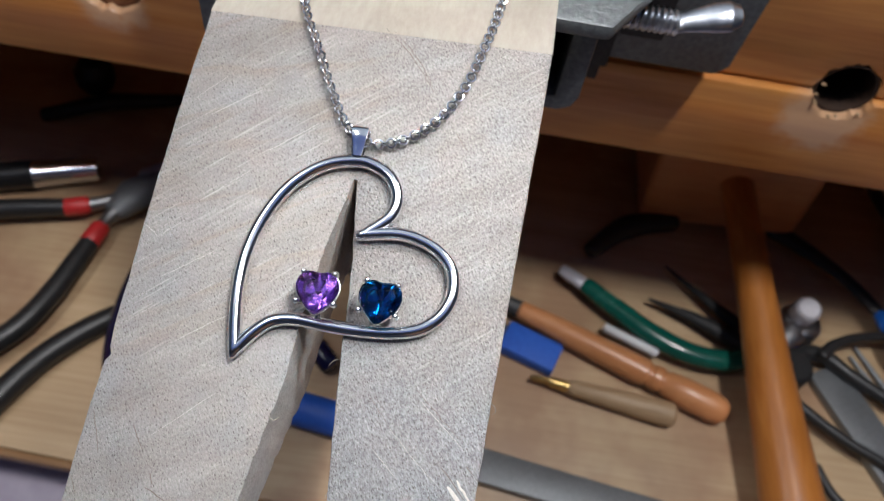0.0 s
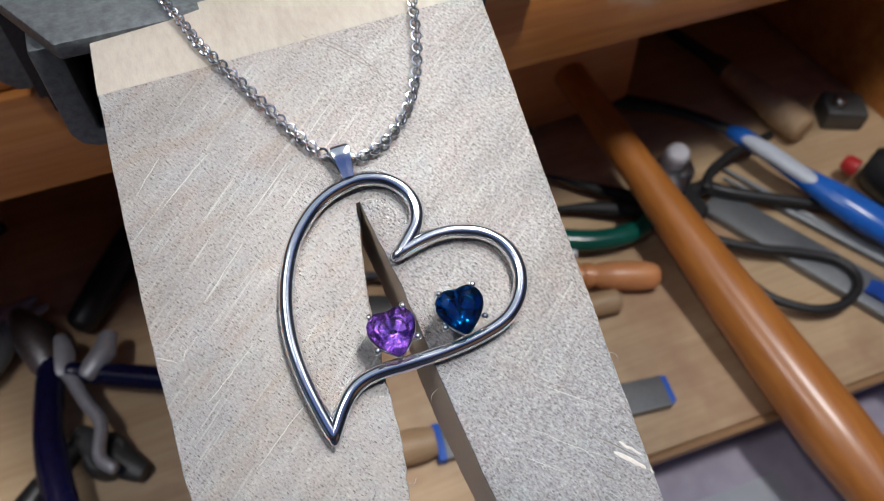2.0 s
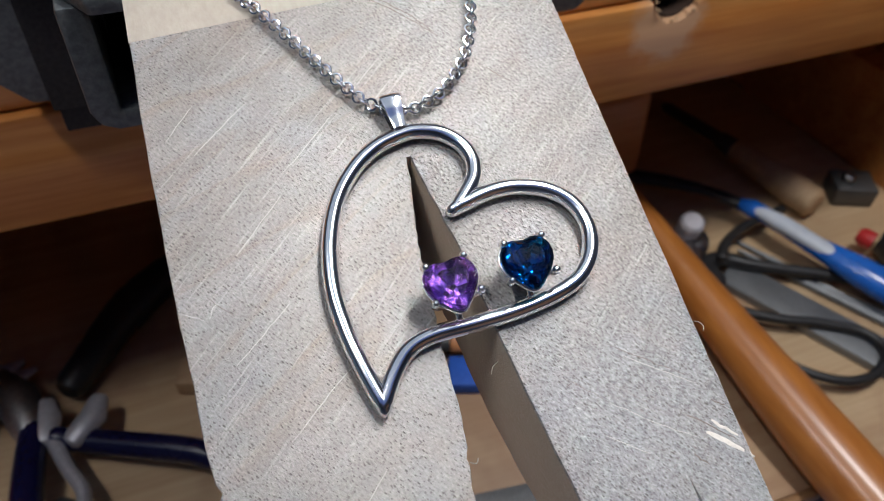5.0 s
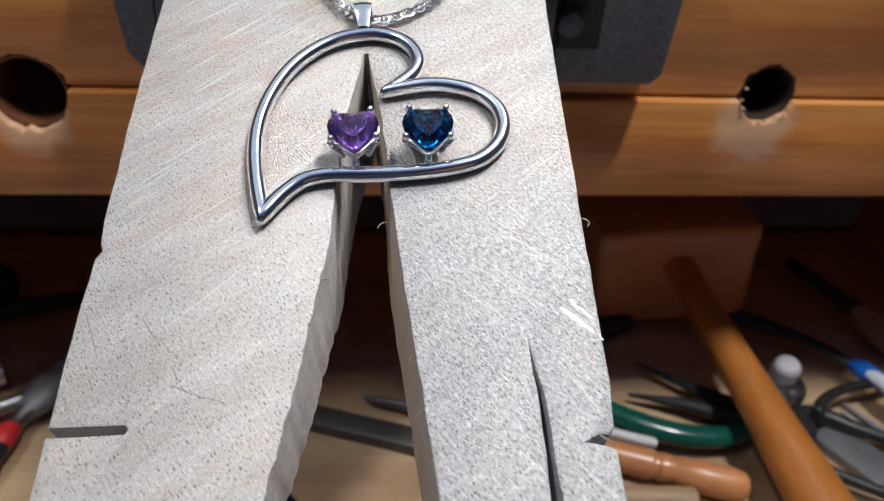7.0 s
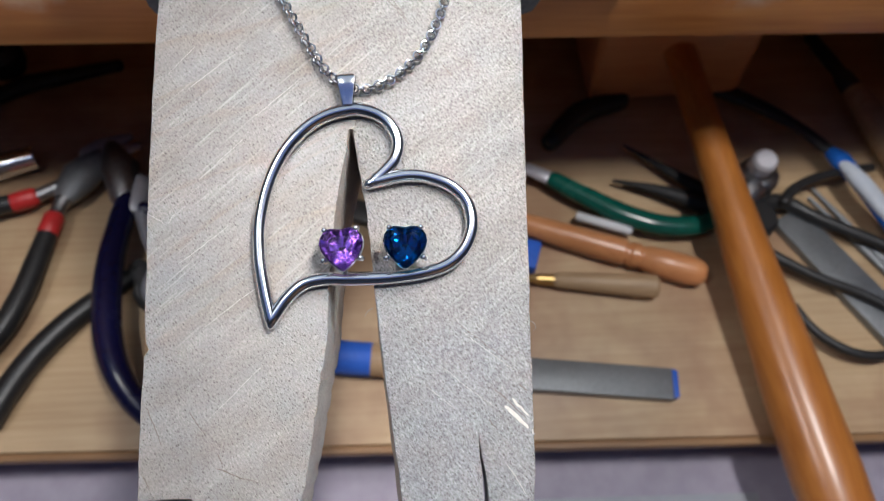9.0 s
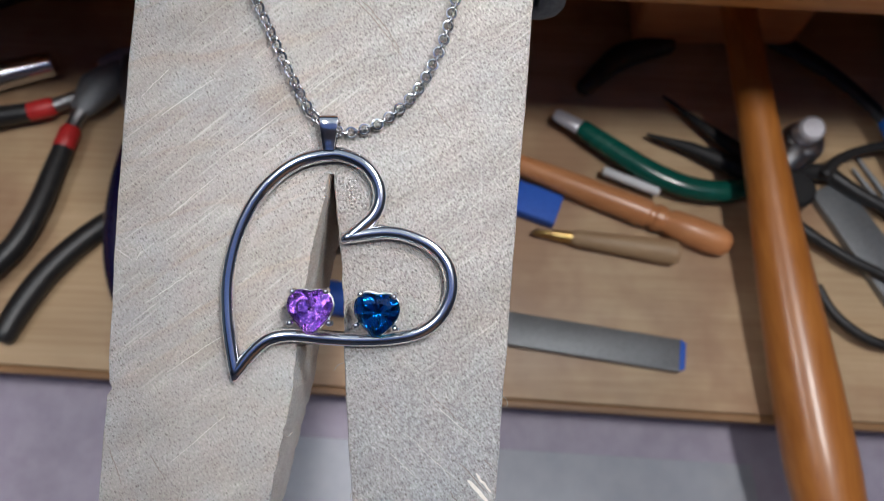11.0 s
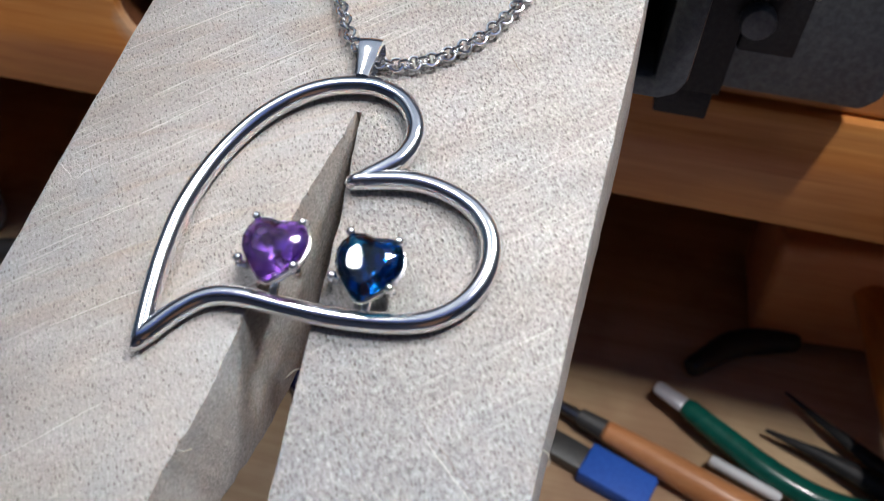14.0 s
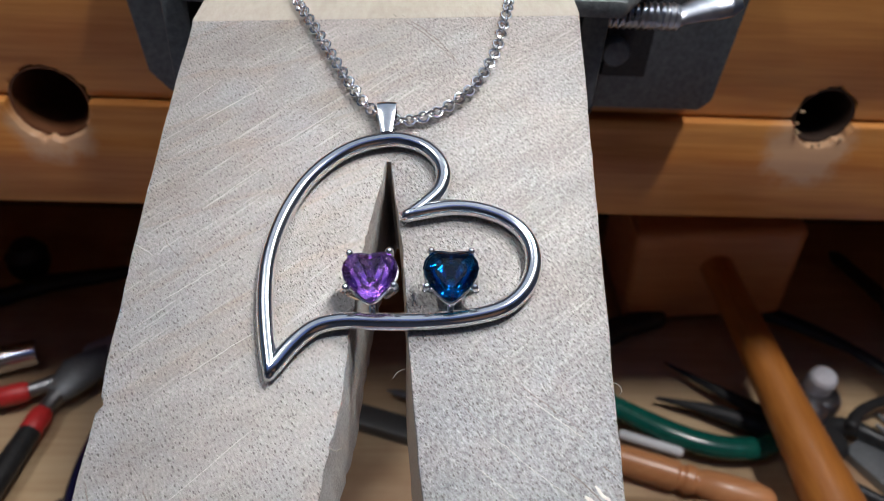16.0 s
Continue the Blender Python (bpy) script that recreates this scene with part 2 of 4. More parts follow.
def make_pin_wood():
    """Pale hardwood with dark pores, brown growth lines, sanding marks and raised fibres."""
    k = Nodes("pin_wood")
    sep = k.t.nodes.new("ShaderNodeSeparateXYZ")
    k.link(k.c, sep.inputs[0])

    def slope(axis, a, b, lo, hi):
        n = k.t.nodes.new("ShaderNodeMapRange")
        for i, v in enumerate((a * MM, b * MM, lo, hi)):
            n.inputs[i + 1].default_value = v
        k.link(sep.outputs[axis], n.inputs[0])
        return n.outputs[0]

    def pores(angle, along, across, low, high, dens):
        """Short dark ticks scattered over cells of along by across mm; dens: the share of cells that hold one."""
        n = k.t.nodes.new("ShaderNodeTexVoronoi")
        n.voronoi_dimensions = "2D"
        n.inputs["Scale"].default_value = 1.0
        k.link(k.turned(angle, (1 / along, 1 / across, 1.0)), n.inputs["Vector"])
        rgb = k.t.nodes.new("ShaderNodeSeparateColor")
        k.link(n.outputs["Color"], rgb.inputs[0])
        size = k.math("ADD", k.math("MULTIPLY", rgb.outputs[0], high - low), low)
        body = k.math("MULTIPLY", k.math("SUBTRACT", size, n.outputs["Distance"]), 9.0, True)
        held = k.math("MULTIPLY", k.math("SUBTRACT", dens, rgb.outputs[1]), 30.0, True)
        deep = k.math("ADD", k.math("MULTIPLY", rgb.outputs[2], 0.55), 0.45)
        return k.math("MULTIPLY", k.math("MULTIPLY", body, held), deep)

    right = slope(0, -6, 6, 0.0, 1.0)
    left = k.math("SUBTRACT", 1.0, right)
    low = slope(1, -20, -34, 0.0, 1.0)
    patch = k.noise(k.at((0.09,) * 3), 1.0, 3)
    blot = k.noise(k.at((0.055,) * 3, loc=(3, 1, 0)), 1.0, 5, 0.65)
    tone = k.noise(k.turned(-27, (0.03, 0.20, 0.2)), 1.0, 3, 0.55, 0.2)
    col = k.mix(k.ramp(tone, [(0.35, 0.0), (0.66, 1.0)]), (0.258, 0.239, 0.225), (0.312, 0.299, 0.290))
    # soft brown growth lines
    ring = k.noise(k.turned(-27, (0.009, 0.062, 0.062)), 1.0, 2, 0.5, 0.15)
    line = k.ramp(ring, [(0.425, 0.0), (0.455, 0.8), (0.462, 0.0), (0.505, 0.0), (0.535, 1.0), (0.545, 0.0), (0.60, 0.0), (0.62, 0.7), (0.635, 0.0)])
    col = k.mix(k.math("MULTIPLY", line, k.math("ADD", k.math("MULTIPLY", left, 0.34), 0.04)), col, (0.27, 0.205, 0.15))
    # greyish handling marks
    col = k.mix(k.ramp(blot, [(0.50, 0.0), (0.68, 0.5)]), col, (0.27, 0.282, 0.295))
    # the cooler worn end of one arm, and uneven wear some millimetres across
    col = k.mix(k.math("MULTIPLY", k.math("MULTIPLY", right, low), 0.6), col, (0.283, 0.296, 0.315))
    wear = k.noise(k.turned(-38, (0.16, 0.42, 0.3)), 1.0, 3, 0.6, 0.3)
    col = k.mix(0.44, col, k.ramp(wear, [(0.32, 0.80), (0.48, 0.97), (0.56, 1.02), (0.70, 1.20)]), "MULTIPLY")
    # raised pale fibres and fine dark grain between the pores
    grain = k.noise(k.turned(58, (1.9, 3.3, 2.4)), 1.0, 3, 0.7)
    amount = k.math("ADD", k.math("MULTIPLY", right, 0.36), 0.64)
    col = k.mix(amount, col, k.ramp(grain, [(0.33, 0.52), (0.46, 0.93), (0.55, 1.05), (0.67, 1.45)]), "MULTIPLY")
    # rougher torn grain on one arm
    coarse = k.noise(k.turned(55, (0.85, 1.5, 1.2)), 1.0, 3, 0.6)
    torn = k.math("MULTIPLY", right, k.math("ADD", k.math("MULTIPLY", low, 0.6), 0.3))
    col = k.mix(torn, col, k.ramp(coarse, [(0.34, 0.72), (0.47, 0.97), (0.54, 1.02), (0.68, 1.22)]), "MULTIPLY")
    # burnished tan wall of the sawn slot
    cut = k.math("MULTIPLY", slope(2, -0.7, -0.25, 1.0, 0.0), k.math("MULTIPLY", slope(0, -0.6, 0.1, 0.0, 1.0), slope(0, 9.5, 10.5, 1.0, 0.0)))
    col = k.mix(k.math("MULTIPLY", cut, 0.85), col, k.mix(k.ramp(blot, [(0.35, 0.0), (0.65, 1.0)]), (0.40, 0.31, 0.225), (0.47, 0.375, 0.285)))
    # pores: thick on one arm, thinner on the other
    dens = k.math("ADD", k.math("MULTIPLY", right, 0.30), k.ramp(patch, [(0.36, 0.28), (0.58, 0.68)]))
    dens = k.math("MULTIPLY", dens, slope(1, -60, -42, 0.5, 1.0))
    tick = k.math("MAXIMUM", pores(58, 0.88, 0.42, 0.13, 0.30, dens), pores(64, 0.64, 0.32, 0.10, 0.27, k.math("MULTIPLY", dens, 0.9)))
    tick = k.math("MULTIPLY", tick, slope(2, -0.6, -0.15, 0.0, 1.0))
    col = k.mix(k.math("MULTIPLY", tick, 0.92), col, (0.10, 0.09, 0.082))
    # sanding marks one way, saw marks the other
    sand = k.noise(k.turned(-40, (0.07, 2.0, 2.0)), 1.0, 2, 0.6, 0.2)
    sandp = k.math("MULTIPLY", k.ramp(k.noise(k.at((0.06,) * 3, loc=(7, 2, 0)), 1.0, 2), [(0.40, 0.0), (0.56, 1.0)]), k.math("SUBTRACT", 1.0, k.math("MULTIPLY", low, 0.7)))
    pale = k.math("MULTIPLY", k.ramp(sand, [(0.57, 0.0), (0.70, 1.0)]), sandp)
    saw = k.noise(k.turned(47, (0.05, 1.3, 2.0)), 1.0, 3, 0.6, 0.15)
    sawp = k.math("MULTIPLY", k.math("MULTIPLY", slope(0, 7, 15, 0.0, 1.0), low), k.ramp(patch, [(0.40, 0.35), (0.55, 1.0)]))
    col = k.mix(k.math("MULTIPLY", k.ramp(saw, [(0.34, 1.0), (0.44, 0.0)]), k.math("MULTIPLY", sawp, 0.6)), col, (0.27, 0.26, 0.25))
    pale = k.math("MAXIMUM", pale, k.math("MULTIPLY", k.ramp(saw, [(0.58, 0.0), (0.68, 1.0)]), sawp))
    col = k.mix(k.math("MULTIPLY", pale, 0.24), col, (0.78, 0.75, 0.72))
    hgt = k.math("ADD", k.math("MULTIPLY", grain, 0.8), k.math("MULTIPLY", pale, 0.3))
    hgt = k.math("SUBTRACT", hgt, tick)
    return k.done(col, k.ramp(blot, [(0.3, 0.36), (0.7, 0.52)]), hgt, 0.7, 0.00018, Specular_IOR_Level=0.55, Subsurface_Weight=0.25, Subsurface_Scale=0.0012, Subsurface_Radius=(1.0, 0.42, 0.25))


PIN_WOOD = make_pin_wood()
PIN_BAND = wood_mat("pin_wood_planed", (0.35, 0.312, 0.26), (0.42, 0.385, 0.33), axis=1, grain=0.8, rings=5.0, rough=(0.45, 0.6), bump=0.25)
SCRATCH = plain("scratch_grime", (0.15, 0.125, 0.105), (0.24, 0.205, 0.18), 0.3, (0.6, 0.8), 0.3)
GOUGE = plain("bare_gouge_wood", (0.66, 0.62, 0.57), (0.76, 0.72, 0.67), 0.4, (0.35, 0.5), 0.3)
FINE_MARK = plain("pale_scratch_wood", (0.50, 0.475, 0.45), (0.58, 0.555, 0.53), 0.4, (0.4, 0.55), 0.3)
SILVER = plain("polished_silver", (0.95, 0.95, 0.96), (0.92, 0.92, 0.94), 1.2, (0.10, 0.17), 0.03, 1.0)
SILVER_LINK = plain("silver_chain_metal", (0.93, 0.93, 0.94), (0.88, 0.88, 0.90), 1.0, (0.12, 0.2), 0.03, 1.0)
SILVER_SOFT = plain("brushed_silver", (0.90, 0.90, 0.90), (0.80, 0.80, 0.81), 0.4, (0.16, 0.3), 0.05, 1.0)


def gem(name, colour, ior):
    k = Nodes(name)
    return k.done(colour, 0.0, None, Transmission_Weight=1.0, IOR=ior, Specular_IOR_Level=0.5)


def gem_back(name, colour, rough):
    """The pavilion facets as tinted metal, in place of the stone's own inner reflections; they throw the light back up.
    """
    k = Nodes(name)
    return k.done(colour, rough, None, metal=1.0)


AMETHYST = gem("amethyst", (0.87, 0.71, 0.99), 1.55)
TOPAZ = gem("blue_topaz", (0.18, 0.58, 0.80), 1.62)
GEM_BACKS = {AMETHYST.name: gem_back("amethyst_pavilion", (0.76, 0.52, 0.98), 0.16), TOPAZ.name: gem_back("topaz_pavilion", (0.04, 0.36, 0.62), 0.02)}
CAST = plain("grey_hammered_paint", (0.085, 0.095, 0.10), (0.14, 0.155, 0.16), 1.2, (0.3, 0.5), 0.5, 0.3)
CAST_DARK = plain("black_iron", (0.018, 0.018, 0.02), (0.035, 0.034, 0.034), 1.0, (0.45, 0.6), 0.3, 0.4)
SCREW_STEEL = plain("zinc_steel", (0.55, 0.58, 0.62), (0.42, 0.45, 0.5), 1.5, (0.2, 0.4), 0.2, 1.0)
STEEL = plain("tool_steel", (0.36, 0.36, 0.37), (0.26, 0.26, 0.27), 1.2, (0.25, 0.45), 0.1, 1.0)
STEEL_DARK = plain("dark_file_steel", (0.13, 0.13, 0.13), (0.09, 0.09, 0.09), 0.7, (0.4, 0.55), 0.4, 0.6)
FILE_STEEL = plain("grey_file_steel", (0.26, 0.27, 0.28), (0.19, 0.20, 0.21), 0.6, (0.4, 0.55), 0.5, 0.6)
PALE_STEEL = plain("pale_steel", (0.50, 0.50, 0.54), (0.42, 0.42, 0.45), 1.5, (0.35, 0.5), 0.1, 0.45)
CAP_STEEL = plain("pale_cap_steel", (0.72, 0.71, 0.76), (0.64, 0.63, 0.68), 1.5, (0.25, 0.35), 0.05, 0.3)
BLACK = plain("black_rubber", (0.012, 0.012, 0.013), (0.024, 0.023, 0.023), 1.5, (0.35, 0.5), 0.1)
RED = plain("red_rubber", (0.55, 0.03, 0.03), (0.42, 0.02, 0.02), 1.5, (0.35, 0.5), 0.1)
NAVY = plain("navy_vinyl", (0.006, 0.006, 0.034), (0.009, 0.009, 0.048), 2.0, (0.18, 0.3), 0.05)
GREEN = plain("green_vinyl", (0.004, 0.085, 0.062), (0.006, 0.11, 0.08), 2.0, (0.18, 0.3), 0.05)
TAPE = plain("blue_tape", (0.02, 0.11, 0.55), (0.03, 0.14, 0.62), 1.0, (0.5, 0.65), 0.3)
BRUSH_BLUE = plain("blue_plastic", (0.015, 0.13, 0.55), (0.02, 0.16, 0.62), 3.0, (0.2, 0.3), 0.03)
BRUSH_WHITE = plain("pale_grip", (0.62, 0.66, 0.72), (0.55, 0.60, 0.68), 3.0, (0.3, 0.4), 0.03)
WHITE_PLASTIC = plain("white_plastic", (0.78, 0.79, 0.80), (0.72, 0.73, 0.75), 3.0, (0.35, 0.5), 0.05)
BRASS = plain("brass", (0.78, 0.55, 0.22), (0.65, 0.44, 0.16), 1.0, (0.25, 0.4), 0.1, 1.0)
BENCH_WOOD = wood_mat("bench_pine", (0.52, 0.180, 0.038), (0.71, 0.318, 0.087), axis=0, grain=1.4, rings=8.0, rough=(0.28, 0.42), bump=0.1)
TRAY_K, tray_col, tray_h, tray_r = wood("tray_wood", (0.47, 0.315, 0.175), (0.59, 0.425, 0.255), axis=0, grain=1.8, rings=14.0, rough=(0.45, 0.6))
stain = TRAY_K.ramp(TRAY_K.noise(TRAY_K.at((0.017, 0.017, 0.017), loc=(0.4, 1.7, 0)), 1.0, 4, 0.6), [(0.48, 0.0), (0.66, 0.6)])
tray_col = TRAY_K.mix(stain, tray_col, (0.30, 0.15, 0.085))
TRAY_WOOD = TRAY_K.done(tray_col, tray_r, tray_h, 0.15, 0.0003)
TRAY_EDGE = wood_mat("tray_edge_wood", (0.25, 0.13, 0.055), (0.36, 0.20, 0.09), axis=0, grain=1.8, rings=10.0, rough=(0.45, 0.6), bump=0.15)
HICKORY = wood_mat("hammer_handle_wood", (0.40, 0.132, 0.024), (0.53, 0.200, 0.042), axis=1, grain=1.2, rings=5.0, rough=(0.28, 0.4), bump=0.08, coat=0.25)
TURNED = wood_mat("turned_handle_wood", (0.60, 0.235, 0.088), (0.71, 0.325, 0.140), axis=0, grain=1.0, rings=4.0, rough=(0.3, 0.45), bump=0.1, coat=0.2)
PALE_HANDLE = wood_mat("pale_handle_wood", (0.40, 0.255, 0.14), (0.52, 0.36, 0.21), axis=0, grain=1.0, rings=4.0, rough=(0.45, 0.6), bump=0.1)
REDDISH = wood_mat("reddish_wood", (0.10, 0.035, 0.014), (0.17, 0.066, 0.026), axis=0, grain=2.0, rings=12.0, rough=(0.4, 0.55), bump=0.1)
# near-black brown: the shade inside the right hole, put into the colour
BORE_SHADE = plain("bore_shade_wood", (0.025, 0.012, 0.006), (0.045, 0.02, 0.01), 1.0, (0.6, 0.8), 0.3)
FLOOR = plain("pale_floor_vinyl", (0.46, 0.43, 0.47), (0.53, 0.50, 0.54), 8.0, (0.4, 0.55), 0.05, big=160.0)
LINER = plain("liner_paper", (0.36, 0.32, 0.40), (0.42, 0.38, 0.46), 8.0, (0.5, 0.65), 0.05, big=90.0)
BIN_LID = plain("pale_bin_plastic", (0.42, 0.44, 0.49), (0.47, 0.49, 0.53), 8.0, (0.3, 0.45), 0.03, big=120.0)
# blue-grey picked to cool the reflections in the silver wire
WALL = plain("wall_paint", (0.30, 0.34, 0.41), (0.34, 0.38, 0.45), 6.0, (0.6, 0.8), 0.1, big=400.0)
CEILING = plain("ceiling_paint", (0.68, 0.69, 0.71), (0.72, 0.73, 0.74), 6.0, (0.6, 0.8), 0.1, big=400.0)

# ---------------------------------------------------------------- the room
TRAY = -187.0
R0, R1 = -1600.0, 1600.0
setting("floor", box(R0, R1, -2000, 1200, -1020, -1000), FLOOR, "pale lilac-grey vinyl floor under the workbench", "floor")
# unseen ceiling and walls, added to close the room and feed the reflections
setting("ceiling", box(R0, R1, -2000, 1200, 1400, 1420), CEILING, "unseen off-white ceiling added to close the room", "ceiling")
setting("wall_north", box(R0, R1, 1050, 1150, -1000, 1400), WALL, "unseen blue-grey wall added behind the workbench", "wall")
setting("wall_east", box(R1, R1 + 100, -2000, 1200, -1000, 1400), WALL, "unseen blue-grey wall added to close the room", "wall")
# the opening is added to let a little sky light in
ww = box(R0 - 100, R0, -2000, -900, -1000, 1400)
box(R0 - 100, R0, 500, 1200, -1000, 1400, bm=ww)
box(R0 - 100, R0, -900, 500, -1000, 50, bm=ww)
box(R0 - 100, R0, -900, 500, 1250, 1400, bm=ww)
setting("wall_west", ww, WALL, "unseen blue-grey wall with an opening added for sky light", "wall")
setting("wall_south", box(R0, R1, -2100, -2000, -1000, 1400), WALL, "unseen blue-grey wall added to close the room", "wall")

# ---------------------------------------------------------------- the workbench
FACE = 95.0


def notch(cx, cz, r, zs, side, seed, rough=0.35):
    """The arc of a drilled hole where it cuts the edge at height zs; side 1: the arc above, -1: below. From left to right."""
    rng = random.Random(seed)
    h = zs - cz
    a0 = math.asin(max(-1, min(1, h / r)))
    pts = []
    n = 22
    start, end = math.pi - a0, a0
    if side < 0:
        start, end = math.pi - a0, 2 * math.pi + a0
    for i in range(n + 1):
        a = start + (end - start) * i / n
        rr = r + (rng.gauss(0, rough) if 0 < i < n else 0)
        pts.append((cx + rr * math.cos(a), cz + rr * math.sin(a)))
    return pts


def make_bench():
    bench = thing("workbench", (0, 300, -1000), "jeweller's workbench of orange-stained pine with drilled holes in its front rail", "workbench")
    zs = -46.5
    holes = [(-88.4, -48.6, 10.2), (118.0, -45.4, 8.4)]
    face = lambda u, w, d: Vector((u, d, w))
    # upper board, its lower edge cut by the two holes
    poly = [(-900, 12), (-900, zs)]
    for i, (cx, cz, r) in enumerate(holes):
        poly += notch(cx, cz, r, zs, 1, 5 + i)
    poly += [(900, zs), (900, 12)]
    k, col, h, r = wood("bench_pine_worn", (0.52, 0.180, 0.038), (0.71, 0.318, 0.087), axis=0, grain=1.4, rings=8.0, rough=(0.28, 0.42))
    torn = k.noise(k.at((0.16, 0.16, 0.16)), 1.0, 4, 0.6)
    base = BASES[bench.name]
    for (cx, cz, rr), (dx, dz, grow) in zip(holes, ((0, -6, 5), (-2, -9, 11))):
        near = k.near(Vector((cx + dx, FACE, cz + dz)) - base, rr * 0.6, rr + grow)
        f = k.math("MULTIPLY", k.ramp(k.math("MULTIPLY", near, torn), [(0.16, 0.0), (0.36, 1.0)]), 0.55)
        col = k.mix(f, col, (0.60, 0.44, 0.31))
    worn = k.done(col, r, h, 0.1, 0.0003)
    part("upper_rail", prism(poly, face, FACE + 2.5, FACE + 40, 0.8), worn, bench, "upper pine rail with torn drill holes")
    poly = [(-900, zs - 0.6)]
    for i, (cx, cz, r) in enumerate(holes):
        poly += notch(cx, cz, r, zs - 0.6, -1, 15 + i)
    poly += [(900, zs - 0.6), (900, -79), (-900, -79)]
    part("lower_rail", prism(poly, face, FACE, FACE + 38, 1.0), worn, bench, "lower pine rail with splintered hole rims")
    part("bench_top", box(-900, 900, FACE - 3, 800, 12.5, 45, 2.0), BENCH_WOOD, bench, "thick pine bench top")
    part("back_board", box(-900, 900, 690, 699, -700, 12, 1.0), REDDISH, bench, "dark brown back board")
    for x in (-880, 800):
        part("leg", box(x, x + 80, FACE + 45, FACE + 125, -1000, 12, 2.0), BENCH_WOOD, bench)
        part("leg", box(x, x + 80, 700, 780, -1000, 12, 2.0), BENCH_WOOD, bench)
    # added linings, coloured dark so that the holes look shaded inside
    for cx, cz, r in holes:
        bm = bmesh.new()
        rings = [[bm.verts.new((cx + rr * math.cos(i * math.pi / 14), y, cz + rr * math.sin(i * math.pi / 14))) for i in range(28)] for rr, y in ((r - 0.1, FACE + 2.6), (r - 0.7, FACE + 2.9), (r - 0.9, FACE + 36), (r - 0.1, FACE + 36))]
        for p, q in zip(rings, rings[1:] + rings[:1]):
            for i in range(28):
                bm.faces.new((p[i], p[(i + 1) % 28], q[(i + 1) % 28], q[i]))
        part("hole_shade_lining", bm, REDDISH if cx < 0 else BORE_SHADE, bench, "added dark lining that stands in for shade in the drilled hole")
    # torn fibres at the right hole
    rng = random.Random(3)
    bm = bmesh.new()
    cx, cz, r = holes[1]
    for i in range(7):
        a = math.radians(rng.choice([rng.uniform(130, 215), rng.uniform(215, 330)]))
        p = Vector((cx + r * math.cos(a), FACE + rng.uniform(-0.4, 1.5), cz + r * math.sin(a)))
        q = p + Vector((-math.cos(a) * rng.uniform(0.2, 1.3), -rng.uniform(0.2, 0.8), -math.sin(a) * rng.uniform(0.1, 0.8)))
        tube([p, p.lerp(q, 0.5) + Vector((0, -0.3, 0.2)), q], [0.55, 0.4, 0.08], 5, dome=False, bm=bm)
    part("torn_fibre", bm, PALE_HANDLE, bench, "pale torn wood fibres at the hole rim")
    return bench


make_bench()


def make_drawer():
    d = thing("tool_drawer", (0, 200, TRAY - 14), "open pale wooden tool drawer under the bench, full of hand tools", "drawer")
    fy = lambda x: 2.0 - 0.035 * x
    up = lambda u, w, z: Vector((u, w, z))
    part("bottom", prism([(-330, fy(-330)), (360, fy(360)), (360, 237), (-330, 237)], up, TRAY - 5, TRAY, 0.6), TRAY_WOOD, d, "pale plywood drawer bottom")
    part("front_edge", prism([(-330, fy(-330) - 3.0), (360, fy(360) - 3.0), (360, fy(360) - 0.2), (-330, fy(-330) - 0.2)], up, TRAY - 5.5, TRAY - 0.2, 0.6), TRAY_EDGE, d, "brown worn front edge strip")
    part("side", prism([(311, -8), (276, 237), (292, 237), (327, -8)], up, TRAY + 0.1, TRAY + 52, 1.0), BENCH_WOOD, d, "orange pine side board set askew")
    part("side", box(-348, -330.3, 16, 243, TRAY - 14, TRAY + 52, 1.0), BENCH_WOOD, d)
    part("back", box(-330, 360, 237.3, 243, TRAY - 14, TRAY + 2, 1.0), REDDISH, d)
    part("runner", box(363, 380, -7, 600, TRAY - 14, TRAY + 90, 1.0), BENCH_WOOD, d)
    part("runner", box(-370, -348.3, -7, 600, TRAY - 14, TRAY + 90, 1.0), BENCH_WOOD, d)
    return d


make_drawer()

# ---------------------------------------------------------------- the bench anvil that holds the pin


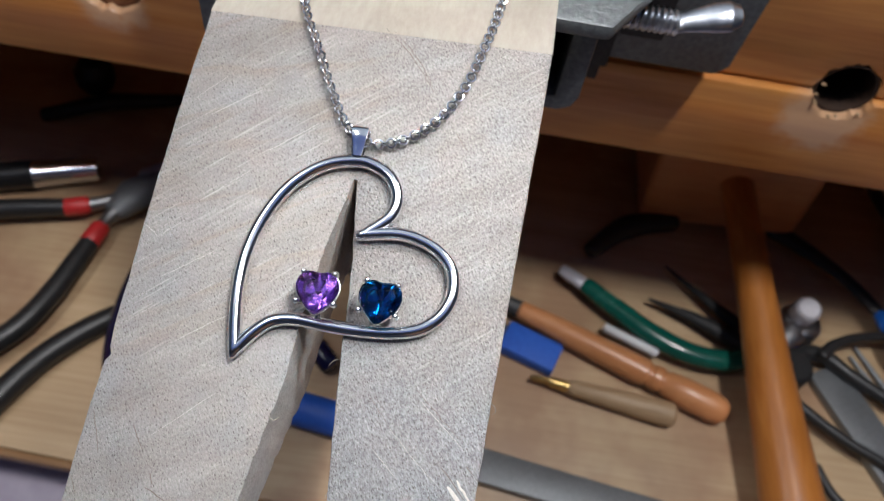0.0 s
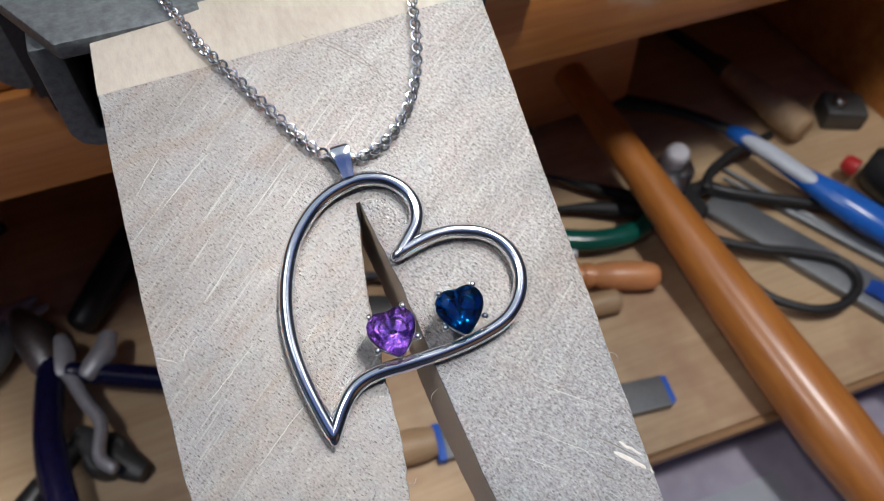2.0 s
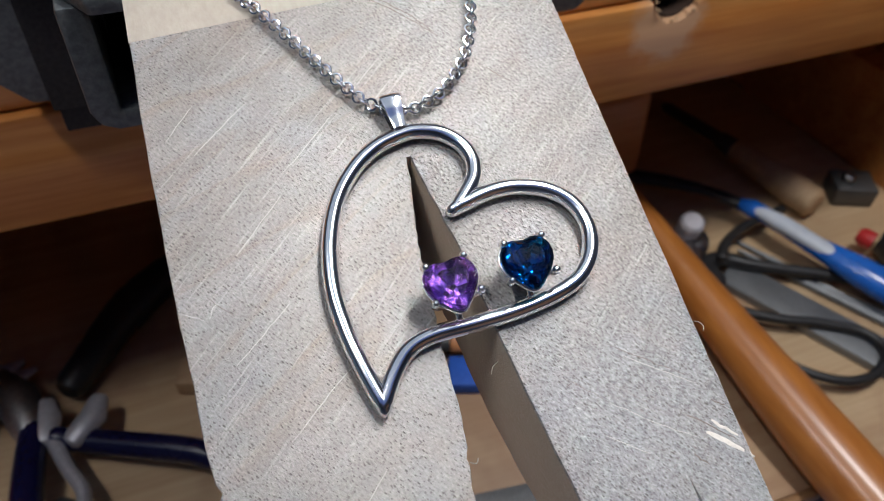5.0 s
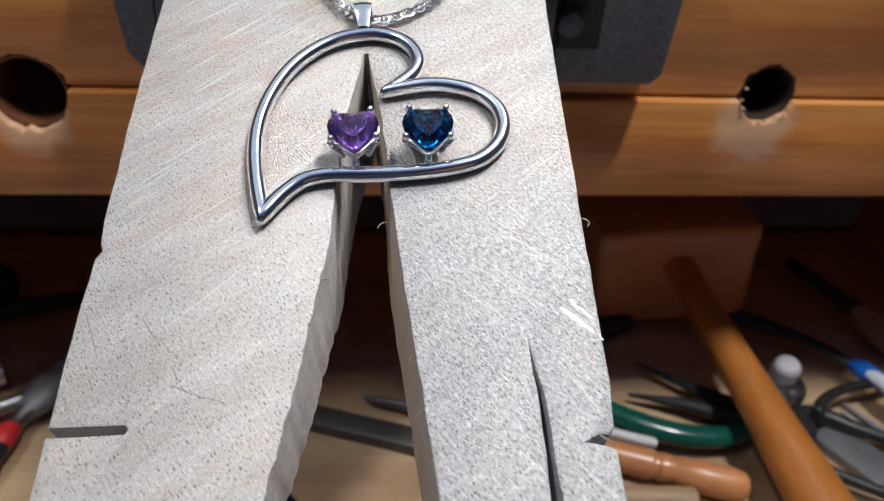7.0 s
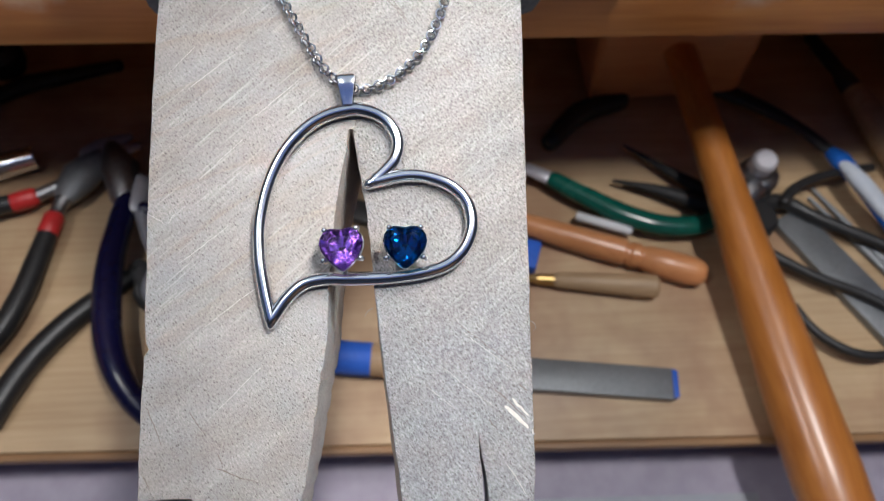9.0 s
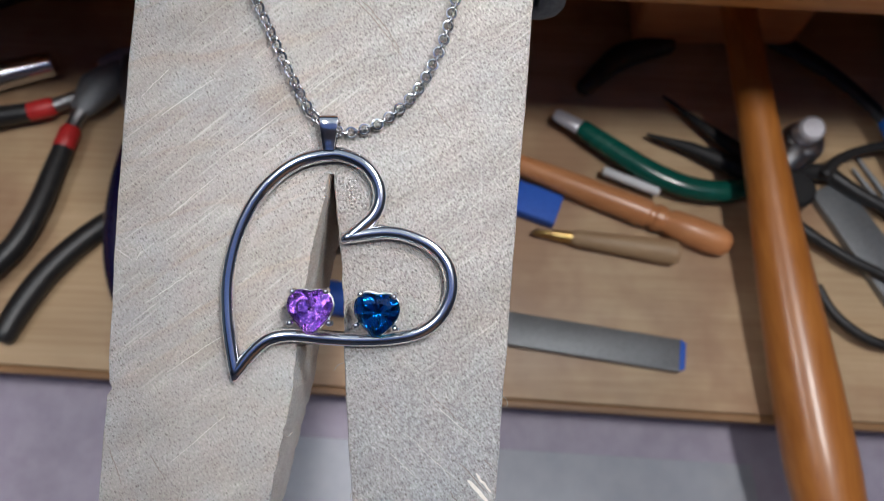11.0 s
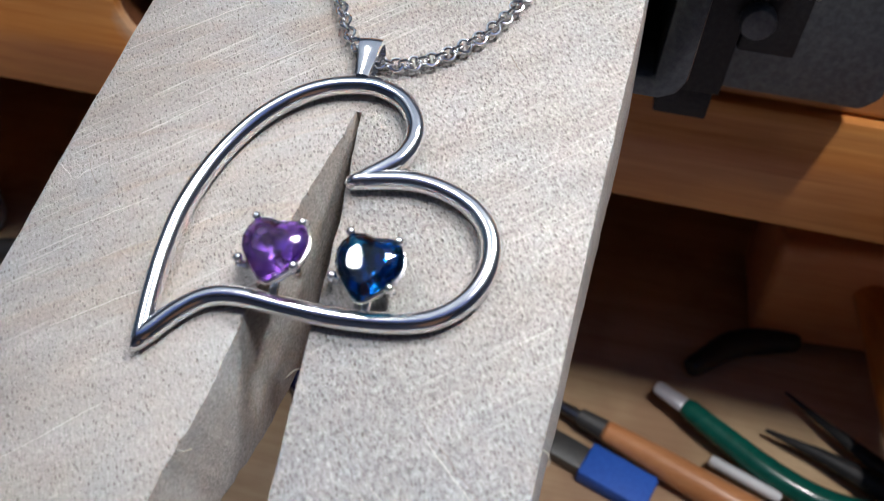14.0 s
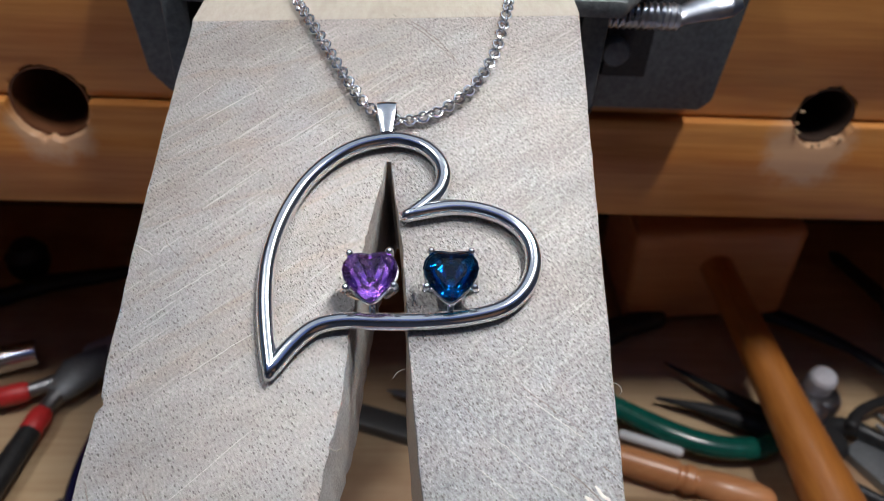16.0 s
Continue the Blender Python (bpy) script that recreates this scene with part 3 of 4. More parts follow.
def make_anvil():
    a = thing("bench_anvil", (10, 90, -39), "grey hammertone cast metal bench anvil bolted to the rail", "bench anvil")
    outline = [(-33, 35.4), (37.5, 35.4), (60, 72), (60, 104), (-56, 104), (-56, 78)]
    part("top_plate", disc_plate(outline, 5.2, 8.4, 0.9), CAST, a, "flat grey anvil plate")
    back = [(-62, 8), (-58, -33), (-53, -39), (77.5, -39), (80.5, -36), (83, 5)]
    back[0] = (-62, 5)
    part("back_plate", prism(back, lambda u, w, d: Vector((u, d, w)), 86.0, 97.4, 1.5), CAST, a, "grey mounting plate")
    # the socket that takes the pin's tongue: an open frame with rounded lower corners
    ring = [(-37.5, 5.1), (-37.5, -12.5), (-36.4, -15.0), (-34, -16.2), (33, -16.2), (35.4, -15.0), (36.5, -12.5), (36.5, 5.1), (31.8, 5.1), (31.8, -12.9), (-33, -12.9), (-33, 5.1)]
    part("socket", prism(ring, lambda u, w, d: Vector((u, d, w)), 39.5, 66, 0.7), CAST, a, "grey socket frame round the pin's tongue")
    part("socket_back", box(-32.8, 31.6, 62, 65.8, -12.7, 5.0, 0.3), CAST_DARK, a)
    part("neck", box(-30, 30, 66.2, 85.8, -14, 5.0, 1.0), CAST, a)
    part("guide_block", box(37.5, 49, 89, 94.4, -49, -39.3, 0.5, bm=box(37.5, 49, 82, 85.8, -38.6, 1.9, 0.5)), CAST_DARK, a, "black iron guide block")
    part("guide_block", box(-49, -38.5, 89, 94.4, -49, -39.3, 0.5, bm=box(-49, -38.5, 82, 85.8, -38.6, 1.9, 0.5)), CAST_DARK, a, "black iron guide block")
    part("washer_plate", box(49.2, 60, 82, 85.8, -28, -3, 0.6), CAST_DARK, a)
    part("bolt_head", lathe((51.0, 81.8, -20.8), (51.0, 78.6, -20.8), [(0, 3.3), (0.75, 3.3), (0.95, 2.9), (1, 2.0)], 20), CAST, a)
    # thumb screw, with its flattened paddle
    make_thumb_screw(a)
    return a


def make_thumb_screw(a):
    bm = bmesh.new()
    y, z = 52.0, -0.5
    seg, turns, pitch, x0 = 20, 12, 1.2, 38.0
    rings = []
    n = turns * 6
    for i in range(n + 1):
        x = x0 + turns * pitch * i / n
        ring = []
        for j in range(seg):
            ang = 2 * math.pi * j / seg
            ph = (i / 6 + j / seg) % 1.0
            r = 2.15 + 0.5 * (1 - abs(2 * ph - 1))
            ring.append(bm.verts.new((x, y + r * math.cos(ang), z + r * math.sin(ang))))
        rings.append(ring)
    for p, q in zip(rings, rings[1:]):
        for j in range(seg):
            bm.faces.new((p[j], p[(j + 1) % seg], q[(j + 1) % seg], q[j]))
    bm.faces.new(rings[0][::-1])
    bm.faces.new(rings[-1])
    s = part("thumb_screw", bm, SCREW_STEEL, a, "zinc-plated thumb screw", angle=50)
    path = spline([(52.2, 52, -0.5), (53.6, 52.1, -0.1), (56, 52.3, 0.8), (59, 52.6, 1.7), (61.5, 52.8, 2.3), (62.6, 52.9, 2.5)], 4)
    part("paddle", tube(path, [2.3, 2.1, 2.6, 3.2, 3.3, 2.7], 14, up=(0, -0.4, 0.9), flat=0.55), SCREW_STEEL, s, "flattened paddle of the thumb screw")
    return s


make_anvil()

# ---------------------------------------------------------------- the bench pin
PIN = Matrix(((0.99733, 0.0, -0.07309, 0.0), (-0.02611, 0.93399, -0.35635, 0.0), (0.06826, 0.35731, 0.93149, 1.00016), (0, 0, 0, 1)))
BEND = 25.4


def pin_floor(v):
    """How far the underside lies below the sloped face."""
    return -(6.0 + (v + 74.0) * 0.225)


def make_pin():
    pin = thing("bench_pin", None, "pale worn hardwood bench pin with a sawn V slot", "bench pin", matrix=PIN)
    left = [(-28.6, BEND), (-29.4, 12), (-30.2, -6), (-30.7, -27), (-30.5, -30.4), (-30.05, -31.4), (-30.75, -32.4), (-31.15, -38.4), (-31.4, -45), (-31.5, -52.4)]
    kerf = [(-24.0, -52.55), (-23.8, -53.0), (-24.0, -53.35), (-31.6, -53.3)]
    left2 = [(-31.8, -64), (-31.6, -74)]
    inl = [(-12.6, -74), (-9.9, -60.3), (-7.3, -47.8), (-5.6, -38), (-4.35, -31), (-3.9, -25), (-2.75, -13), (-0.9, -4), (-0.18, -0.1)]
    inr = [(0.30, -0.1), (0.75, -4), (2.0, -13), (2.75, -25.5), (3.5, -34), (4.5, -44.2), (5.9, -58), (7.6, -74)]
    crack = [(16.4, -74), (16.75, -62), (16.95, -53.5), (16.75, -46.6), (17.6, -53.4), (17.75, -62), (18.0, -74)]
    right = [(23.6, -74), (23.85, -58.0), (23.2, -57.5), (21.0, -56.9), (22.3, -56.3), (23.3, -56.4), (24.0, -55.6), (24.5, -51), (25.0, -32), (25.9, -6), (26.6, 12), (27.0, BEND)]
    pts = []
    def run(seq, amount, seed, step=2.2):
        rng = random.Random(seed)
        for a, b in zip(seq, seq[1:]):
            a, b = Vector(a), Vector(b)
            k = max(1, int((b - a).length / step))
            nrm = Vector((-(b - a).y, (b - a).x)).normalized()
            for j in range(k):
                pts.append(a.lerp(b, j / k) + (nrm * rng.gauss(0, amount) if j else Vector((0, 0))))
        pts.append(Vector(seq[-1]))
    run(left, 0.05, 1)
    run(kerf, 0.02, 2, 3)
    run(left2, 0.06, 3)
    run(inl, 0.10, 4, 0.9)
    run(inr, 0.06, 5, 1.8)
    run(crack, 0.06, 6, 2.0)
    run(right, 0.05, 7)
    bm = bmesh.new()
    top = [bm.verts.new((p.x, p.y, 0)) for p in pts]
    # the saw leaned: the slot's right wall runs inwards below
    lean = lambda p: -1.3 * min(1.0, -p.y / 30) if 0.2 < p.x < 8 and p.y < -0.05 else 0.0
    bot = [bm.verts.new((p.x + lean(p), p.y, pin_floor(p.y))) for p in pts]
    bm.faces.new(top)
    bm.faces.new(bot[::-1])
    n = len(pts)
    for i in range(n):
        bm.faces.new((top[i], bot[i], bot[(i + 1) % n], top[(i + 1) % n]))
    bmesh.ops.recalc_face_normals(bm, faces=bm.faces[:])
    rim = [e for e in bm.edges if all(abs(v.co.z) < 1e-6 for v in e.verts)]
    bmesh.ops.bevel(bm, geom=rim, offset=0.28, segments=2, affect="EDGES", profile=0.5)
    body = part("body", bm, PIN_WOOD, pin, angle=40)
    # the planed root, level from the bend back into the anvil
    tilt = math.tan(radians(20.9))
    prof = [(BEND - 0.32, -0.006), (BEND, -0.002), (BEND + 9.6, -9.6 * tilt), (BEND + 13, -13 * tilt), (BEND + 9, pin_floor(BEND)), (BEND - 0.32, pin_floor(BEND))]
    bm = prism(prof, lambda u, w, d: Vector((d, u, w)), -28.6, 27.0)
    bmesh.ops.recalc_face_normals(bm, faces=bm.faces[:])
    part("root", bm, PIN_BAND, pin, "smooth planed strip at the pin's root")
    prof = [(BEND + 9, -9 * tilt - 1.6), (BEND + 34, -34 * tilt - 1.6), (BEND + 34, -34 * tilt - 14), (BEND + 9, -9 * tilt - 14)]
    part("tongue", prism(prof, lambda u, w, d: Vector((d, u, w)), -25, 23.5), PIN_BAND, pin)
    # a fine curled splinter, and the scratches and gouges of use
    part("splinter", tube(spline(((24.9, -29.8, -0.3), (25.5, -30.2, 0.1), (25.75, -30.9, 0.25), (25.4, -31.4, 0.3)), 4), [0.06, 0.05, 0.03], 5, dome=False), PIN_BAND, pin, "fine curled wood splinter")
    for q in (((4.6, -45.0, -3), (4.1, -45.5, -2.8), (4.0, -46.2, -2.6)), ((5.2, -51.2, -4), (4.7, -51.4, -3.7), (4.4, -52.1, -3.6)), ((5.9, -58.6, -4), (5.3, -58.9, -3.8), (5.2, -59.6, -3.6))):
        part("splinter", tube(spline(q, 5), [0.07, 0.06, 0.03], 5, dome=False), PIN_BAND, pin, "fine curled wood shaving")
    for q in (((2.2, -26.8, -3.2), (1.4, -27.2, -3.0), (0.9, -28.0, -2.9)), ((-4.2, -36.4, -0.4), (-4.7, -36.9, 0.25), (-5.4, -36.5, 0.2))):
        part("splinter", tube(spline(q, 5), [0.06, 0.06, 0.03], 5, dome=False), PIN_BAND, pin, "pale curled wood shaving")
    marks = [(SCRATCH, 0.10, p) for p in (
        [(0.2, 26.0), (4.3, 22.4), (8.0, 18.0), (11.5, 13.2)], [(1.5, 25.8), (6.6, 20.8), (10.8, 14.1)], [(13.6, 10.3), (15.0, 8.3), (16.6, 6.5)], [(-24.6, -39.8), (-23.0, -42.3), (-21.4, -44.5)],
        [(-20.4, -46.2), (-19.3, -48.3)], [(-20.4, -48.5), (-16.7, -50.0), (-12.9, -51.2)], [(-20.9, -48.3), (-17.9, -49.4)], [(-30.7, -38.4), (-29.0, -42.6), (-27.6, -46.6)],
        [(18.5, -38.6), (21.8, -41.8), (24.6, -44.9)], [(22.5, -38.6), (24.5, -40.2)], [(9.9, -55.7), (11.3, -55.0), (12.5, -55.6)], [(22.3, -56.2), (23.6, -57.4)], [(18.0, -43.0), (19.7, -45.6)], [(-31.2, -48.3), (-29.5, -51.3)])]
    marks += [(GOUGE, 0.42, [(20.0, -41.2), (22.6, -43.7), (24.7, -45.9)]), (GOUGE, 0.26, [(21.4, -40.3), (24.6, -44.1)]), (FINE_MARK, 0.09, [(19.9, -49.1), (21.8, -52.0), (23.7, -55.6)]), (FINE_MARK, 0.06, [(-24.1, -8.0), (-13.9, 1.1)]), (FINE_MARK, 0.06, [(-15.5, 1.5), (-5.3, 9.8)]), (FINE_MARK, 0.06, [(-30.4, -11.4), (-27.1, -13.6)]), (FINE_MARK, 0.06, [(-25.8, -11.2), (-27.6, -13.6)]),
              (FINE_MARK, 0.05, [(-22.3, 14.9), (-28.6, 8.4)]), (FINE_MARK, 0.05, [(-12, -33), (-24, -44)]),
              (FINE_MARK, 0.06, [(-27, -20), (-22, -16.6), (-16, -12)]), (FINE_MARK, 0.05, [(-24, -30), (-17, -25), (-10, -20.5)]), (FINE_MARK, 0.06, [(-26, 6), (-20, 10.5), (-15, 14)]), (FINE_MARK, 0.06, [(14, -30), (19, -34.2), (24, -38)]), (FINE_MARK, 0.05, [(10, -34), (16, -39.4), (22, -44)]), (FINE_MARK, 0.06, [(9, -38), (15, -43)]), (FINE_MARK, 0.05, [(6, -60), (10, -64.5)])]
    marks += [(SCRATCH, 0.06, [(12.4, -28), (18, -32.6), (23.4, -37)]), (SCRATCH, 0.05, [(7.4, -31), (12, -35.8)]), (SCRATCH, 0.05, [(-27.5, -10), (-24, -14.4)])]
    rng = random.Random(21)
    for m, w, p in marks:
        pts3 = spline([(x, y, -0.035) for x, y in p], 8)
        pts3 = [q + Vector((rng.gauss(0, 0.05), rng.gauss(0, 0.05), 0)) for q in pts3]
        part("scratch" if m is SCRATCH else "gouge", tube(pts3, [w * 0.3, w, w, w * 0.8, w * 0.2], 6, flat=0.06 / w, dome=False), m, pin)
    return pin


make_pin()

# ---------------------------------------------------------------- the necklace
WIRE = 1.02


def mitred_loop(runs, radius, seg=16):
    """A closed round wire made of smooth runs that meet in sharp corners."""
    pts, corner = [], []
    for r in runs:
        s = spline([(x, y, 0) for x, y in r], 8)
        pts += s[:-1]
        corner += [True] + [False] * (len(s) - 2)
    n = len(pts)
    bm = bmesh.new()
    rings = []
    for i in range(n):
        p, a, b = pts[i], pts[i - 1], pts[(i + 1) % n]
        d0, d1 = (p - a).normalized(), (b - p).normalized()
        n0, n1 = Vector((-d0.y, d0.x, 0)), Vector((-d1.y, d1.x, 0))
        m = n0 + n1
        m = m.normalized() if m.length > 1e-6 else n0
        stretch = min(1 / max(m.dot(n0), 0.2), 1.5 if p.x < 0 else 1.45)
        rings.append([bm.verts.new(p + m * (math.cos(t) * radius * stretch) + Vector((0, 0, radius + math.sin(t) * radius))) for t in (2 * math.pi * k / seg for k in range(seg))])
    for i in range(n):
        a, b = rings[i], rings[(i + 1) % n]
        for k in range(seg):
            bm.faces.new((a[k], a[(k + 1) % seg], b[(k + 1) % seg], b[k]))
    return bm


def heart_outline(w, n=28):
    """A plump heart, w wide, cleft at +y, point at -y, centred on its box."""
    out = []
    for i in range(n):
        t = 2 * math.pi * i / n
        x = 0.46 * 16 * math.sin(t) ** 3 + 0.54 * 15.5 * math.sin(t)
        y = 0.46 * (13 * math.cos(t) - 5 * math.cos(2 * t) - 2 * math.cos(3 * t) - math.cos(4 * t)) + 0.54 * (14.5 * math.cos(t) - 0.5)
        out.append((x / 31.4 * w, (y + 1.8) / 31.4 * w * 1.15))
    return out


def gem_mesh(w, crown=0.17, pav=0.47, table=0.58):
    """A heart cut: table, star and kite facets above the girdle, two tiers of pavilion facets below."""
    bm = bmesh.new()
    n = 24
    g = heart_outline(w, n)
    ring = lambda s, z: [bm.verts.new((x * s, y * s - 0.02 * w * (1 - s), z)) for x, y in g]
    mid = lambda s, z: [bm.verts.new(((g[i][0] + g[(i + 1) % n][0]) / 2 * s, (g[i][1] + g[(i + 1) % n][1]) / 2 * s - 0.02 * w * (1 - s), z)) for i in range(n)]
    top = mid(table, crown * w)
    star = ring(0.80, crown * w * 0.62)
    gt, gb = ring(1.0, 0.03 * w), ring(1.0, -0.03 * w)
    p1 = [bm.verts.new((x * 0.60, y * 0.60 - 0.008 * w, -pav * w * 0.47)) for x, y in g[1::2]]
    p2 = [bm.verts.new((x * 0.20, y * 0.20 - 0.03 * w, -pav * w * 0.88)) for x, y in g[::2]]
    cul = bm.verts.new((0, -0.05 * w, -pav * w))
    bm.faces.new(top)
    for i in range(n):
        j = (i + 1) % n
        bm.faces.new((star[i], top[i - 1], top[i]))
        bm.faces.new((star[i], top[i], star[j]))
        bm.faces.new((gt[i], star[i], star[j]))
        bm.faces.new((gt[i], star[j], gt[j]))
        bm.faces.new((gb[i], gt[i], gt[j], gb[j]))
    h = n // 2
    for i in range(h):
        a, b, c = gb[2 * i], gb[2 * i + 1], gb[(2 * i + 2) % n]
        for f in ((p1[i], a, b), (p1[i], b, c), (p1[i - 1], a, p1[i]), (p2[i], p1[i - 1], p1[i]), (p2[i], p1[i], p2[(i + 1) % h]), (cul, p2[i], p2[(i + 1) % h])):
            bm.faces.new(f).material_index = 1
    return bm


def shifted(bm, m):
    bmesh.ops.transform(bm, matrix=m, verts=bm.verts[:])
    return bm


def make_setting(neck, x, y, h, turn, lean, stone, name, lab):
    """A four-prong heart setting with its stone; h: the girdle's height over the wood."""
    w = 6.2
    at = Matrix.Translation((x, y, h)) @ Matrix.Rotation(radians(turn), 4, "Z") @ Matrix.Rotation(radians(lean), 4, "X")
    g = heart_outline(w, 32)
    bm = bmesh.new()
    # the gallery: a heart-shaped rail with a wall below the stone
    for s, z, r in ((0.93, -0.75, 0.30), (0.66, -2.3, 0.32)):
        loop = [Vector((px * s, py * s, z)) for px, py in g]
        tube(loop + [loop[0], loop[1]], r, 8, dome=False, bm=bm)
    set_ob = part("stone_setting", shifted(bm, at), SILVER_SOFT, neck, "silver four-prong basket setting")
    for px, py in ((-2.2, 2.6), (2.2, 2.6), (-2.6, -1.6), (2.6, -1.6)):
        path = spline([(px * 0.62, py * 0.62, -3.2), (px * 0.86, py * 0.86, -1.6), (px * 1.06, py * 1.06, -0.2), (px * 1.04, py * 1.04, 0.55)], 4)
        pb = tube(path, [0.44, 0.42, 0.38, 0.40], 10)
        bmesh.ops.create_uvsphere(pb, u_segments=12, v_segments=8, radius=0.46, matrix=Matrix.Translation((px * 1.01, py * 1.01, 0.62)))
        part("prong", shifted(pb, at), SILVER, set_ob)
    part(name, shifted(gem_mesh(w), at), stone, set_ob, lab, smooth=False).data.materials.append(GEM_BACKS[stone.name])
    # the peg that joins the setting to the wire
    part("peg", shifted(tube([(0, -1.6, -2.6), (0, -2.6, -2.9), (0, -3.3, -3.1)], 0.42, 10), at), SILVER, set_ob)


def chain_height(v):
    return 1.05 if v < BEND else 1.05 - (v - BEND) * math.tan(radians(20.5))


def make_necklace():
    neck = thing("necklace", None, "silver necklace with an open heart pendant lying on the pin", "necklace", matrix=PIN)
    a = [(0.2, 2.6), (-3.6, 1.75), (-7.0, -0.35), (-10.1, -3.9), (-12.4, -8.9), (-13.55, -14.3), (-13.55, -19.3), (-12.95, -23.9), (-12.1, -28.15)]
    b = [(-12.1, -28.15), (-9.9, -25.2), (-7.6, -23.25), (-4.6, -22.55), (0, -22.7), (5, -22.75), (9.8, -22.3), (13.6, -21.2), (16.2, -18.8), (17.35, -15.5), (16.75, -12.1), (14.5, -9.6), (11.3, -8.2), (8.5, -7.8), (5.9, -8.05), (3.2, -8.6)]
    c = [(3.2, -8.6), (5.2, -6.8), (6.5, -5.3), (7.1, -3.2), (6.6, -0.9), (4.9, 1.2), (2.6, 2.3), (0.2, 2.6)]
    runs = [b, c + a[1:]]
    frame_mesh = mitred_loop(runs, WIRE)
    # the rounded nose of the lower tip
    bmesh.ops.create_uvsphere(frame_mesh, u_segments=18, v_segments=12, radius=0.80, matrix=Matrix.Translation((-12.02, -28.25, WIRE)) @ Matrix.Rotation(radians(-20), 4, "Z") @ Matrix.Diagonal((1, 1.6, 1.1, 1)))
    bmesh.ops.create_uvsphere(frame_mesh, u_segments=18, v_segments=12, radius=0.94, matrix=Matrix.Translation((3.05, -8.66, WIRE)) @ Matrix.Rotation(radians(22), 4, "Z") @ Matrix.Diagonal((1.6, 1.0, 1.06, 1)))
    part("heart_frame", frame_mesh, SILVER, neck, "polished silver wire bent to a slanted open heart", angle=60)
    # bail: a tapered strap folded over the chain
    bm = bmesh.new()
    loop = [(3.1, 1.9), (4.6, 2.15), (6.2, 2.5), (7.3, 2.4), (7.7, 1.6), (7.2, 0.55), (5.8, 0.35), (4.2, 0.45), (3.0, 0.7)]
    prof = spline([(v, h, 0) for v, h in loop], 4)
    rows = []
    for i, q in enumerate(prof):
        d = (prof[min(i + 1, len(prof) - 1)] - prof[max(i - 1, 0)]).normalized()
        nrm = Vector((-d.y, d.x, 0))
        wide = 0.74 + 0.52 * max(0.0, min(1.0, (q.x - 3.2) / 3.8))
        ring = []
        for e in (-0.24, 0.24):
            o = q + nrm * e
            line = [(-wide, 0.0), (-wide * 0.6, 0.10), (0, 0.14), (wide * 0.6, 0.10), (wide, 0.0)]
            if e < 0:
                line = line[::-1]
            ring += [bm.verts.new((x - 0.15, o.x, o.y + (lift if q.y > 1.4 else -lift * 0.3))) for x, lift in line]
        rows.append(ring)
    m = len(rows[0])
    for p, q in zip(rows, rows[1:]):
        for k in range(m):
            bm.faces.new((p[k], p[(k + 1) % m], q[(k + 1) % m], q[k]))
    bm.faces.new(rows[0][::-1])
    bm.faces.new(rows[-1])
    part("bail", bm, SILVER, neck, "tapered silver bail folded over the chain", angle=50)
    make_setting(neck, -1.35, -18.7, 4.5, 2, 0, AMETHYST, "amethyst", "purple heart-cut amethyst")
    make_setting(neck, 7.6, -18.8, 4.5, -2, 5, TOPAZ, "topaz", "deep teal-blue heart-cut topaz")
    # the chain: round links, each turned a quarter against the next
    line = [(-22.5, 54), (-18.9, 45), (-15.3, 34), (-13.2, 27.4), (-9.9, 21), (-6.9, 15.1), (-3.6, 9.2), (-1.9, 7.3), (-0.2, 6.2), (1.6, 5.7), (3.2, 5.75), (4.8, 6.3), (7.5, 7.7), (11.4, 11.5), (14.3, 17), (15.9, 22.6), (16.9, 27.4), (17.7, 34), (18.6, 45), (19.5, 54)]
    path = spline([(s, v, 0) for s, v in line], 24)
    pitch = 0.94
    bm = bmesh.new()
    big, small = 0.69, 0.185
    ring = []
    for i in range(18):
        u = 2 * math.pi * i / 18
        c0 = Vector((math.cos(u), math.sin(u), 0))
        ring.append([bm.verts.new(c0 * (big + small * math.cos(w)) + Vector((0, 0, small * math.sin(w)))) for w in (2 * math.pi * k / 7 for k in range(7))])
    for i in range(18):
        for k in range(7):
            bm.faces.new((ring[i][k], ring[(i + 1) % 18][k], ring[(i + 1) % 18][(k + 1) % 7], ring[i][(k + 1) % 7]))
    first = part("link", bm, SILVER_LINK, neck)
    rng = random.Random(4)
    run, want, count = 0.0, 0.0, 0
    for p, q in zip(path, path[1:]):
        seg = (q - p).length
        while want <= run + seg:
            c0 = p.lerp(q, (want - run) / seg)
            d = (q - p).normalized()
            roll = (90 if count % 2 else 0) + (30 if c0.x < 0 else 14) + rng.gauss(0, 5)
            ang = math.atan2(d.y, d.x)
            m = Matrix.Translation(Vector((c0.x, c0.y, chain_height(c0.y) + rng.gauss(0, 0.03))) * MM)
            m = m @ Matrix.Rotation(ang, 4, "Z") @ Matrix.Rotation(radians(roll), 4, "X") @ Matrix.Rotation(radians(rng.gauss(0, 4)), 4, "Z")
            ob = first if count == 0 else new("link", first.data)
            ob.parent = neck
            ob.matrix_basis = m
            count += 1
            want += pitch
        run += seg
    return neck


make_necklace()

# ---------------------------------------------------------------- tools in the drawer
T = TRAY


